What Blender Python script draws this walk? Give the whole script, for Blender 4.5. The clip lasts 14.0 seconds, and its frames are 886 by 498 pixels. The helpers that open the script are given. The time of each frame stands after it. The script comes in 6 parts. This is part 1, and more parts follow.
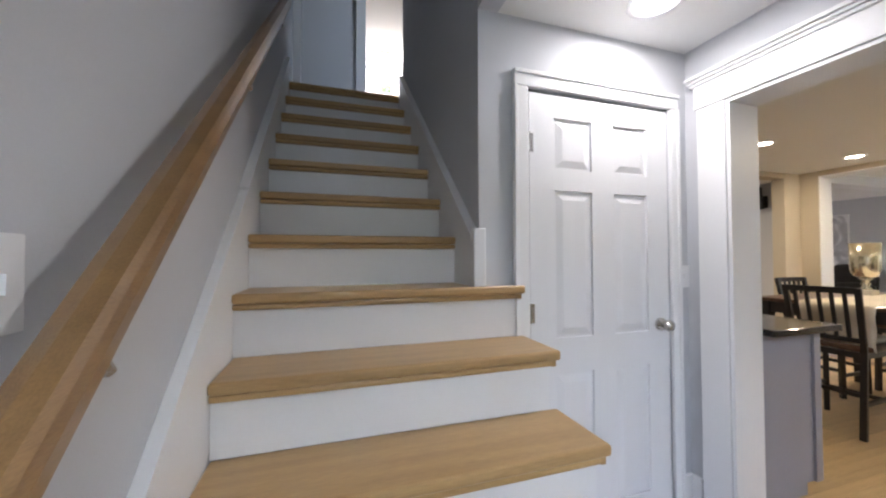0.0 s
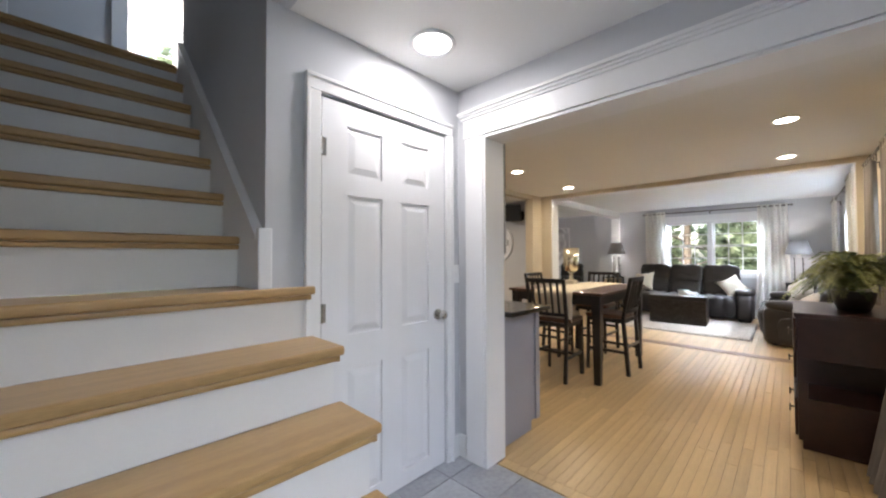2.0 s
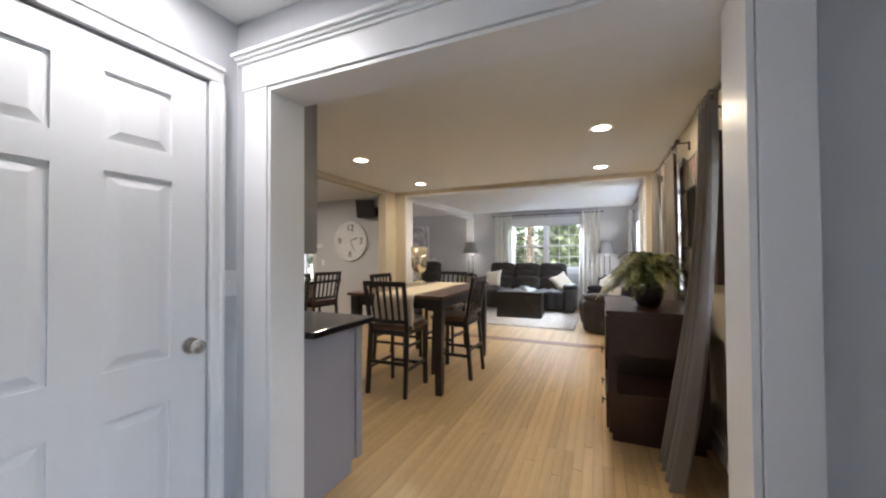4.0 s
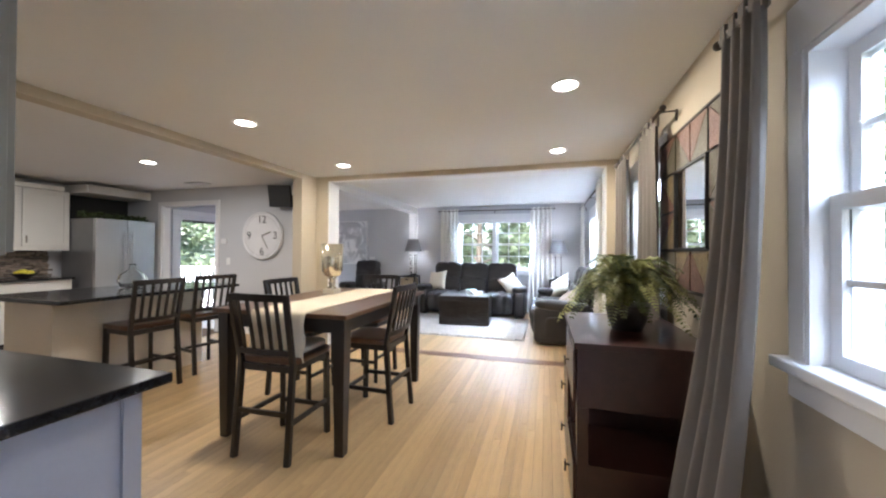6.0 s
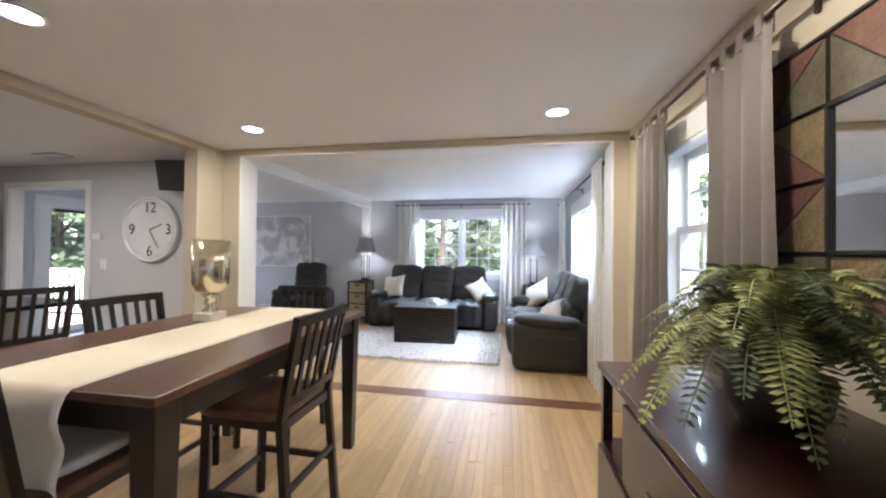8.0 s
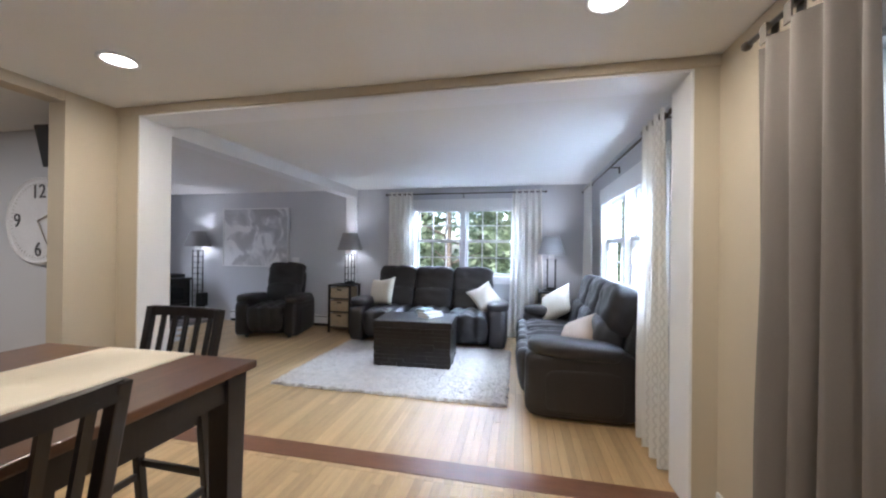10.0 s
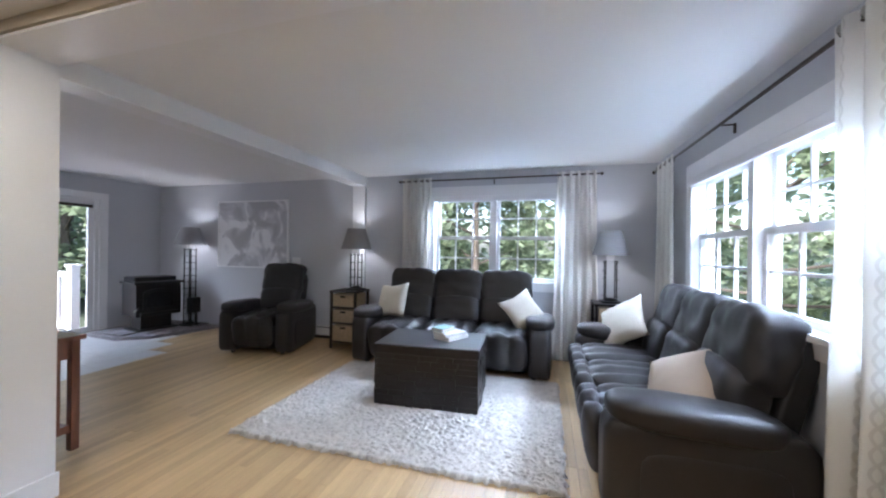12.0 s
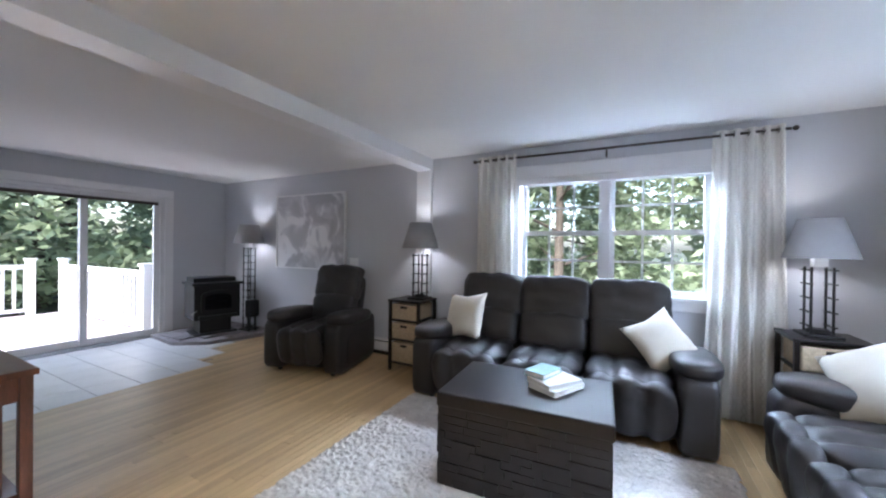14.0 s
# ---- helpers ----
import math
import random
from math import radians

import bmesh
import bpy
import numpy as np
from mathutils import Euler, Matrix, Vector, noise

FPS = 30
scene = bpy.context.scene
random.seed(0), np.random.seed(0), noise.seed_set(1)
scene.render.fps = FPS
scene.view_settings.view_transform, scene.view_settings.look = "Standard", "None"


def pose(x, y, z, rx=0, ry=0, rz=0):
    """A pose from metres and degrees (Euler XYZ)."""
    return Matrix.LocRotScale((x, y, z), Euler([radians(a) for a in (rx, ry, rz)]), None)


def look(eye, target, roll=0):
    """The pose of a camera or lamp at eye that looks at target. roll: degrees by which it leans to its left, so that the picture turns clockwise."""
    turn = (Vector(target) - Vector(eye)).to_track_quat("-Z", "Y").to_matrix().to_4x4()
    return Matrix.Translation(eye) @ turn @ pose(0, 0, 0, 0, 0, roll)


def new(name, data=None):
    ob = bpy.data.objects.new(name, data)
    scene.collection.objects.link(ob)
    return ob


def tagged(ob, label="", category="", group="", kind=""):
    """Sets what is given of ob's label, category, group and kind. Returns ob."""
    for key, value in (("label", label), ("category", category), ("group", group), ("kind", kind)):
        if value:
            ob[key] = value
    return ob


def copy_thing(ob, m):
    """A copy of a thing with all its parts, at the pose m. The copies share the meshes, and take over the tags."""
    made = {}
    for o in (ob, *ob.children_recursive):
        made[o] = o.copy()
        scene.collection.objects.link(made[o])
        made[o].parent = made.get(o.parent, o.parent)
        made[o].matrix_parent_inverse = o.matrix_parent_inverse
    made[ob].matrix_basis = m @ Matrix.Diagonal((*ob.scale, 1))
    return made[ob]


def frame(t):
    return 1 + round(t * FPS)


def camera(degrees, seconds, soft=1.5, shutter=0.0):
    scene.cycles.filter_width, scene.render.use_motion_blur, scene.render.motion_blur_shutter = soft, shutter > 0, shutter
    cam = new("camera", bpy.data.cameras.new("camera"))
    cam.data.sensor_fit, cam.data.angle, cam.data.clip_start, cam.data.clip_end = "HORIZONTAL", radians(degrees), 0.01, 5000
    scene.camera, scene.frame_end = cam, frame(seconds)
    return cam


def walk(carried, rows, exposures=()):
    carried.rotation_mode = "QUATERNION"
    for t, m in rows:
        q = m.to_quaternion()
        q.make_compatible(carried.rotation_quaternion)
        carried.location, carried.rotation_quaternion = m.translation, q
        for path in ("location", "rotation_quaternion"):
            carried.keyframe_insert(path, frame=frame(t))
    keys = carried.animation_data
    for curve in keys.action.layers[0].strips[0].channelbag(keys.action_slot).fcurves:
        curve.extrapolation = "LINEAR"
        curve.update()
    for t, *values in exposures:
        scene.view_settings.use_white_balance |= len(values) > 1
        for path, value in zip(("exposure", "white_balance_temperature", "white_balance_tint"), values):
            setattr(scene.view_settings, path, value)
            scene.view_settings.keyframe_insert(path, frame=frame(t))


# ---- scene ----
cam = camera(102.2, 14.0, soft=2.2)
PATH = [
    (0, (0.309, 0.277, 1.279), (0.912, 2.184, 1.322), -0.2),
    (0.5, (0.315, 0.238, 1.276), (1.157, 2.051, 1.312), -0.2),
    (1, (0.334, 0.2, 1.275), (1.399, 1.892, 1.312), -0.2),
    (1.5, (0.353, 0.171, 1.277), (1.615, 1.721, 1.318), -0.2),
    (2, (0.374, 0.146, 1.281), (1.811, 1.537, 1.324), -0.2),
    (2.5, (0.48, 0.131, 1.286), (2.059, 1.358, 1.324), -0.4),
    (3, (0.627, 0.113, 1.286), (2.313, 1.188, 1.317), -0.3),
    (3.5, (0.806, 0.14, 1.288), (2.579, 1.064, 1.32), -0.3),
    (6, (1.966, 0.258, 1.316), (3.887, 0.813, 1.334), 0.3),
    (6.5, (2.254, 0.314, 1.318), (4.189, 0.82, 1.336), 0.5),
    (7, (2.523, 0.389, 1.321), (4.471, 0.845, 1.338), 0.5),
    (7.5, (2.802, 0.466, 1.328), (4.761, 0.866, 1.352), 0.8),
    (8, (3.107, 0.498, 1.328), (5.076, 0.849, 1.35), 0.6),
    (10.5, (4.555, 0.49, 1.348), (6.507, 0.925, 1.353), 0.5),
    (11, (4.836, 0.554, 1.348), (6.783, 1.012, 1.352), 0.4),
    (11.5, (5.091, 0.618, 1.345), (7.027, 1.12, 1.344), 0.7),
    (12, (5.351, 0.7, 1.343), (7.271, 1.26, 1.344), 0.7),
    (12.5, (5.611, 0.78, 1.344), (7.509, 1.412, 1.341), 0.7),
    (13, (5.878, 0.879, 1.345), (7.741, 1.605, 1.345), 0.7),
    (13.5, (6.123, 1.011, 1.344), (7.942, 1.843, 1.338), 0.7),
    (14, (6.355, 1.156, 1.344), (8.125, 2.088, 1.334), 0.7),
]
walk(cam, [(t, look(eye, target, roll)) for t, eye, target, roll in PATH], exposures=[(0.0, 2.65, 6450, 15), (2.0, 2.6, 6500, 14), (3.5, 2.35, 6500, 13), (6.0, 2.95, 5700, 13), (8.0, 2.75, 5700, 13), (10.5, 2.3, 5550, 15), (12.0, 2.2, 5600, 15), (14.0, 2.3, 5650, 15)])

# ---- world, sun and exposure ----
world = bpy.data.worlds.new("world")
scene.world = world
world.use_nodes = True
wn = world.node_tree.nodes
sky = wn.new("ShaderNodeTexSky")
sky.sky_type, sky.sun_disc = "NISHITA", False
sky.sun_elevation, sky.sun_rotation = radians(44), radians(-85)
sky.dust_density, sky.air_density = 3.0, 1.2
wn["Background"].inputs[1].default_value = 0.15
world.node_tree.links.new(sky.outputs[0], wn["Background"].inputs[0])
sun_data = bpy.data.lights.new("sun", "SUN")
sun_data.energy, sun_data.angle, sun_data.color = 3.4, radians(14), (1.0, 0.96, 0.9)
sun = new("sun", sun_data)
sun.matrix_world = look((0, 0, 0), (0.72, -0.06, -0.69))


def area(name, place, target, w, h, power, color=(0.74, 0.87, 1.0)):
    d = bpy.data.lights.new(name, "AREA")
    d.shape, d.size, d.size_y, d.energy, d.color = "RECTANGLE", w, h, power, color
    ob = new(name, d)
    ob.matrix_world = look(place, target)
    return ob


# ---- materials ----
def mat(name, color, rough=0.5, metal=0.0, var=0.08, scale=6.0, bump=0.05, fine=60.0, isl=0.0, obj=0.0, stretch=(1, 1, 1), coat=0.0, spec=0.5, dist=0.01):
    m = bpy.data.materials.new(name)
    m.use_nodes = True
    nt = m.node_tree
    n, l = nt.nodes, nt.links
    b = n["Principled BSDF"]
    b.inputs["Roughness"].default_value, b.inputs["Metallic"].default_value = rough, metal
    b.inputs["Coat Weight"].default_value = coat
    b.inputs["Specular IOR Level"].default_value = spec
    tc = n.new("ShaderNodeTexCoord")
    mp = n.new("ShaderNodeMapping")
    mp.inputs["Scale"].default_value = stretch
    l.new(tc.outputs["Object"], mp.inputs[0])
    big = n.new("ShaderNodeTexNoise")
    big.inputs["Scale"].default_value, big.inputs["Detail"].default_value = scale, 4.0
    small = n.new("ShaderNodeTexNoise")
    small.inputs["Scale"].default_value, small.inputs["Detail"].default_value = fine, 5.0
    l.new(mp.outputs[0], big.inputs[0]), l.new(mp.outputs[0], small.inputs[0])
    add = n.new("ShaderNodeMath")
    add.operation = "ADD"
    l.new(big.outputs[0], add.inputs[0]), l.new(small.outputs[0], add.inputs[1])
    last = add.outputs[0]
    if isl or obj:
        src = n.new("ShaderNodeNewGeometry").outputs["Random Per Island"] if isl else n.new("ShaderNodeObjectInfo").outputs["Random"]
        ma = n.new("ShaderNodeMath")
        ma.operation, ma.inputs[1].default_value = "MULTIPLY_ADD", isl or obj
        l.new(src, ma.inputs[0]), l.new(last, ma.inputs[2])
        sub = n.new("ShaderNodeMath")
        sub.operation, sub.inputs[1].default_value = "SUBTRACT", (isl or obj) / 2
        l.new(ma.outputs[0], sub.inputs[0])
        last = sub.outputs[0]
    ramp = n.new("ShaderNodeMapRange")
    ramp.inputs[1].default_value, ramp.inputs[2].default_value = 0.5, 1.5
    ramp.inputs[3].default_value, ramp.inputs[4].default_value = 1 - var * 2, 1 + var * 2
    l.new(last, ramp.inputs[0])
    mul = n.new("ShaderNodeVectorMath")
    mul.operation = "SCALE"
    mul.inputs[0].default_value = color
    l.new(ramp.outputs[0], mul.inputs["Scale"])
    l.new(mul.outputs[0], b.inputs["Base Color"])
    if bump:
        bp = n.new("ShaderNodeBump")
        bp.inputs["Strength"].default_value, bp.inputs["Distance"].default_value = bump, dist
        l.new(small.outputs[0], bp.inputs["Height"])
        l.new(bp.outputs[0], b.inputs["Normal"])
    return m


def glow(name, color, strength):
    m = bpy.data.materials.new(name)
    m.use_nodes = True
    b = m.node_tree.nodes["Principled BSDF"]
    b.inputs["Base Color"].default_value = (*color, 1)
    b.inputs["Emission Color"].default_value = (*color, 1)
    b.inputs["Emission Strength"].default_value = strength
    return m


def glassy(name, color=(1, 1, 1), rough=0.0, ior=1.1):
    m = bpy.data.materials.new(name)
    m.use_nodes = True
    b = m.node_tree.nodes["Principled BSDF"]
    b.inputs["Base Color"].default_value = (*color, 1)
    b.inputs["Transmission Weight"].default_value, b.inputs["Roughness"].default_value, b.inputs["IOR"].default_value = 1.0, rough, ior
    return m


WALL = mat("grey_wall_paint", (0.575, 0.585, 0.615), 0.75, var=0.015, scale=1.5, bump=0.06, fine=180)
CREAM = mat("cream_wall_paint", (0.52, 0.455, 0.35), 0.75, var=0.015, scale=1.5, bump=0.06, fine=180)
CEIL = mat("ceiling_paint", (0.80, 0.80, 0.79), 0.85, var=0.012, scale=1.2, bump=0.08, fine=140)
TRIM = mat("white_trim_paint", (0.82, 0.82, 0.83), 0.35, var=0.01, scale=3, bump=0.02, fine=90)
DOORP = mat("white_door_paint", (0.80, 0.80, 0.82), 0.38, var=0.012, scale=3, bump=0.04, fine=90, stretch=(6, 6, 0.6))
OAK = mat("oak_stair_tread", (0.45, 0.285, 0.125), 0.34, var=0.14, scale=3, bump=0.05, fine=45, stretch=(0.6, 9, 9), obj=0.3)
RAILW = mat("handrail_wood", (0.27, 0.15, 0.06), 0.28, var=0.15, scale=3, bump=0.04, fine=45, stretch=(9, 0.7, 9), coat=0.3)
PLANK = mat("oak_floor_plank", (0.49, 0.335, 0.165), 0.36, var=0.13, scale=2.2, bump=0.03, fine=30, stretch=(0.5, 10, 10), obj=0.55)
PLANKJ = mat("oak_floor_joined", (0.49, 0.335, 0.165), 0.36, var=0.13, scale=2.2, bump=0.03, fine=30, stretch=(0.5, 10, 10), isl=0.55)
DARKJ = mat("floor_joint", (0.12, 0.07, 0.035), 0.8, var=0.1)
STRIP = mat("dark_floor_strip", (0.17, 0.075, 0.035), 0.3, var=0.16, scale=3, bump=0.03, fine=30, stretch=(8, 0.6, 8))
SLATE = mat("grey_slate_tile", (0.33, 0.34, 0.37), 0.5, var=0.14, scale=7, bump=0.15, fine=40, obj=0.5)
PALET = mat("pale_floor_tile", (0.62, 0.61, 0.60), 0.35, var=0.06, scale=5, bump=0.05, fine=40, obj=0.4)
GROUT = mat("grout", (0.34, 0.33, 0.32), 0.9, var=0.1)
ESPR = mat("espresso_wood", (0.0095, 0.0060, 0.0050), 0.36, var=0.2, scale=4, bump=0.04, fine=50, stretch=(2, 2, 0.4), coat=0.15)
TOPW = mat("brown_table_wood", (0.095, 0.042, 0.020), 0.3, var=0.22, scale=3, bump=0.04, fine=40, stretch=(0.6, 9, 9), coat=0.2)
MAHOG = mat("mahogany", (0.032, 0.010, 0.007), 0.36, var=0.25, scale=3, bump=0.03, fine=40, stretch=(0.8, 5, 5), coat=0.3)
CHERRY = mat("cherry_side_table", (0.19, 0.07, 0.035), 0.35, var=0.22, scale=4, bump=0.04, fine=50, stretch=(6, 6, 0.6), coat=0.1)
LEATHER = mat("charcoal_leather", (0.021, 0.018, 0.018), 0.42, var=0.16, scale=5, bump=0.35, fine=170, spec=0.55, dist=0.004)
LEATHD = mat("dark_leather_base", (0.015, 0.0135, 0.014), 0.5, var=0.15, scale=5, bump=0.3, fine=170, dist=0.004)
LINEN = mat("ivory_linen", (0.62, 0.57, 0.48), 0.9, var=0.05, scale=4, bump=0.25, fine=320, dist=0.003)
RUNNER = mat("cream_runner", (0.72, 0.64, 0.51), 0.9, var=0.05, scale=4, bump=0.25, fine=300, dist=0.003)
TAUPE = mat("taupe_curtain", (0.165, 0.145, 0.126), 0.75, var=0.06, scale=4, bump=0.12, fine=260, dist=0.003, stretch=(3, 3, 0.5))
RUG = mat("shaggy_rug", (0.57, 0.53, 0.49), 1.0, var=0.12, scale=14, bump=0.5, fine=120)
COUNTER = mat("black_granite", (0.014, 0.014, 0.016), 0.12, var=0.5, scale=60, bump=0.0, fine=250)
GREYCAB = mat("grey_cabinet_paint", (0.30, 0.30, 0.345), 0.45, var=0.02, scale=3, bump=0.02, fine=60)
DKCAB = mat("grey_upper_cabinet_paint", (0.23, 0.23, 0.225), 0.45, var=0.02, scale=3, bump=0.02, fine=60)
WHCAB = mat("white_cabinet_paint", (0.70, 0.69, 0.66), 0.42, var=0.02, scale=3, bump=0.02, fine=60)
ISLAND = mat("cream_island_panel", (0.62, 0.56, 0.47), 0.55, var=0.03, scale=3, bump=0.03, fine=60)
STEEL = mat("brushed_steel", (0.52, 0.53, 0.54), 0.32, 1.0, var=0.06, scale=3, bump=0.04, fine=60, stretch=(30, 30, 0.5))
CHROME = mat("satin_nickel", (0.55, 0.53, 0.50), 0.25, 1.0, var=0.03)
BRONZE = mat("dark_bronze", (0.10, 0.085, 0.075), 0.35, 0.9, var=0.1)
IRON = mat("black_iron", (0.018, 0.018, 0.019), 0.5, 0.3, var=0.15, scale=15, bump=0.1)
STOVE = mat("black_stove_steel", (0.014, 0.014, 0.015), 0.45, 0.2, var=0.2, scale=12, bump=0.08)
SHADE = mat("grey_lamp_shade", (0.33, 0.325, 0.33), 0.9, var=0.05, scale=8, bump=0.2, fine=300, dist=0.003)
WICKER = mat("woven_basket", (0.46, 0.36, 0.24), 0.8, var=0.2, scale=40, bump=0.5, fine=140)
HEARTH = mat("hearth_stone", (0.28, 0.26, 0.265), 0.7, var=0.18, scale=9, bump=0.25, fine=45, obj=0.6)
TVB = mat("black_plastic", (0.02, 0.02, 0.022), 0.3, var=0.05)
CLOCKF = mat("clock_face", (0.74, 0.74, 0.76), 0.5, var=0.06, scale=6, bump=0.02)
INK = mat("dark_ink", (0.06, 0.06, 0.065), 0.6, var=0.05)
MIRROR = mat("mirror_silver", (0.92, 0.93, 0.93), 0.02, 1.0, var=0.0, bump=0.0)
COPPER = mat("copper_panel", (0.15, 0.078, 0.055), 0.48, 0.35, var=0.25, scale=14, bump=0.4, fine=60)
OLIVE = mat("olive_bronze_panel", (0.11, 0.095, 0.066), 0.5, 0.35, var=0.25, scale=14, bump=0.4, fine=60)
GOLDP = mat("gold_leaf_panel", (0.21, 0.16, 0.085), 0.45, 0.4, var=0.25, scale=14, bump=0.5, fine=80)
FERN = mat("fern_leaf", (0.20, 0.21, 0.06), 0.6, var=0.25, scale=8, bump=0.1, obj=0.9)
FERN2 = mat("fern_leaf_dark", (0.06, 0.085, 0.025), 0.6, var=0.25, scale=8, bump=0.1, obj=0.6)
POT = mat("dark_pot", (0.03, 0.022, 0.02), 0.4, var=0.2)
HURR = mat("mercury_glass", (0.72, 0.66, 0.50), 0.16, 0.85, var=0.12, scale=12, bump=0.03)
HURB = mat("frosted_gold_glass", (0.62, 0.54, 0.38), 0.35, 0.3, var=0.1, scale=12, bump=0.03)
PAPER = mat("book_paper", (0.70, 0.69, 0.66), 0.8, var=0.08, scale=20, bump=0.2, fine=300, stretch=(1, 1, 12))
TEAL = mat("teal_book_cover", (0.22, 0.38, 0.35), 0.55, var=0.08)
GRASS = mat("lawn", (0.045, 0.055, 0.03), 1.0, var=0.3, scale=1.5, bump=0.3, fine=30)
LEAF = mat("tree_leaves", (0.27, 0.32, 0.20), 0.8, var=0.4, scale=0.8, bump=0, isl=1.0)
LEAF2 = mat("dark_tree_leaves", (0.23, 0.275, 0.17), 0.8, var=0.4, scale=0.8, bump=0, isl=1.0)
for lm in (LEAF, LEAF2):
    ln, ll = lm.node_tree.nodes, lm.node_tree.links
    tl = ln.new("ShaderNodeBsdfTranslucent")
    tl.inputs[0].default_value = (0.36, 0.42, 0.26, 1)
    mx = ln.new("ShaderNodeMixShader")
    mx.inputs[0].default_value = 0.5
    ll.new(ln["Principled BSDF"].outputs[0], mx.inputs[1]), ll.new(tl.outputs[0], mx.inputs[2]), ll.new(mx.outputs[0], ln["Material Output"].inputs[0])
BARK = mat("bark", (0.10, 0.08, 0.06), 0.9, var=0.3, scale=5, bump=0.5, stretch=(4, 4, 0.6))
DECKW = mat("deck_boards", (0.46, 0.38, 0.36), 0.75, var=0.1, scale=3, bump=0.1, obj=0.4)
VINYL = mat("white_vinyl", (0.82, 0.82, 0.82), 0.4, var=0.01)
BRICK = mat("brick_red", (0.28, 0.13, 0.09), 0.9, var=0.25, scale=9, bump=0.3)
MOSAIC = mat("stone_mosaic", (0.20, 0.16, 0.13), 0.5, var=0.35, scale=45, bump=0.2, fine=120, isl=1.2)
GLASS = glassy("window_glass", ior=1.02)
JARG = glassy("clear_jar_glass", (0.95, 0.97, 0.97), 0.02, 1.3)
CANGLOW = glow("warm_can_lamp", (1.0, 0.90, 0.74), 6)
WHGLOW = glow("white_can_lamp", (1.0, 0.98, 0.95), 5)
# near-black colour that stands in for shade inside slots, holes and recesses
DARK = mat("near_black_recess_shade", (0.02, 0.02, 0.02), 0.9, var=0.05)


# patterned ivory curtain: faint grey wavy chains
def wavy_curtain():
    m = mat("ivory_wave_curtain", (0.86, 0.85, 0.81), 0.85, var=0.03, scale=4, bump=0.15, fine=260, dist=0.003)
    n, l = m.node_tree.nodes, m.node_tree.links
    b = n["Principled BSDF"]
    old = b.inputs["Base Color"].links[0].from_socket
    uv = n.new("ShaderNodeUVMap")
    sep = n.new("ShaderNodeSeparateXYZ")
    l.new(uv.outputs[0], sep.inputs[0])

    def op(kind, a, c=None):
        k = n.new("ShaderNodeMath")
        k.operation = kind
        for i, v in enumerate((a, c)):
            if v is None:
                continue
            if isinstance(v, (int, float)):
                k.inputs[i].default_value = v
            else:
                l.new(v, k.inputs[i])
        return k.outputs[0]

    wave = op("MULTIPLY", op("SINE", op("MULTIPLY", sep.outputs[1], 48.0)), 0.016)
    lines = []
    for s in (1, -1):
        u = op("ADD", sep.outputs[0], op("MULTIPLY", wave, s))
        fr = op("FRACT", op("DIVIDE", u, 0.11))
        lines.append(op("LESS_THAN", op("ABSOLUTE", op("SUBTRACT", fr, 0.5)), 0.055))
    hit = op("MAXIMUM", lines[0], lines[1])
    mix = n.new("ShaderNodeMix")
    mix.data_type = "RGBA"
    l.new(op("MULTIPLY", hit, 0.75), mix.inputs["Factor"])
    l.new(old, mix.inputs["A"])
    mix.inputs["B"].default_value = (0.60, 0.58, 0.54, 1)
    l.new(mix.outputs["Result"], b.inputs["Base Color"])
    b.inputs["Transmission Weight"].default_value = 0.0
    tr = n.new("ShaderNodeBsdfTranslucent")
    tr.inputs[0].default_value = (0.85, 0.83, 0.78, 1)
    ms = n.new("ShaderNodeMixShader")
    ms.inputs[0].default_value = 0.4
    out = n["Material Output"]
    l.new(b.outputs[0], ms.inputs[1]), l.new(tr.outputs[0], ms.inputs[2]), l.new(ms.outputs[0], out.inputs[0])
    return m


WAVY = wavy_curtain()


def painting_mat():
    m = mat("abstract_canvas", (0.62, 0.62, 0.65), 0.85, var=0.03, bump=0.2, fine=300, dist=0.003)
    n, l = m.node_tree.nodes, m.node_tree.links
    tc = n.new("ShaderNodeTexCoord")
    noi = n.new("ShaderNodeTexNoise")
    noi.inputs["Scale"].default_value, noi.inputs["Detail"].default_value, noi.inputs["Distortion"].default_value = 2.6, 2.0, 1.2
    l.new(tc.outputs["Object"], noi.inputs[0])
    r = n.new("ShaderNodeValToRGB")
    e = r.color_ramp.elements
    e[0].position, e[0].color = 0.40, (0.44, 0.44, 0.47, 1)
    e[1].position, e[1].color = 0.60, (0.80, 0.80, 0.82, 1)
    k = e.new(0.5)
    k.color = (0.55, 0.55, 0.58, 1)
    l.new(noi.outputs[0], r.inputs[0])
    l.new(r.outputs[0], n["Principled BSDF"].inputs["Base Color"])
    return m


CANVAS = painting_mat()


# ---- mesh helpers ----
def box(bm, x0, x1, y0, y1, z0, z1):
    r = bmesh.ops.create_cube(bm, size=1.0, matrix=Matrix.LocRotScale(((x0 + x1) / 2, (y0 + y1) / 2, (z0 + z1) / 2), None, (abs(x1 - x0), abs(y1 - y0), abs(z1 - z0))))
    return r["verts"]


def obox(bm, m, sx, sy, sz):
    return bmesh.ops.create_cube(bm, size=1.0, matrix=m @ Matrix.Diagonal((sx, sy, sz, 1)))["verts"]


def rod(bm, a, b, r0, r1=None, n=10):
    a, b = Vector(a), Vector(b)
    d = b - a
    m = Matrix.Translation((a + b) / 2) @ d.to_track_quat("Z", "Y").to_matrix().to_4x4()
    bmesh.ops.create_cone(bm, cap_ends=True, segments=n, radius1=r0, radius2=r0 if r1 is None else r1, depth=d.length, matrix=m)


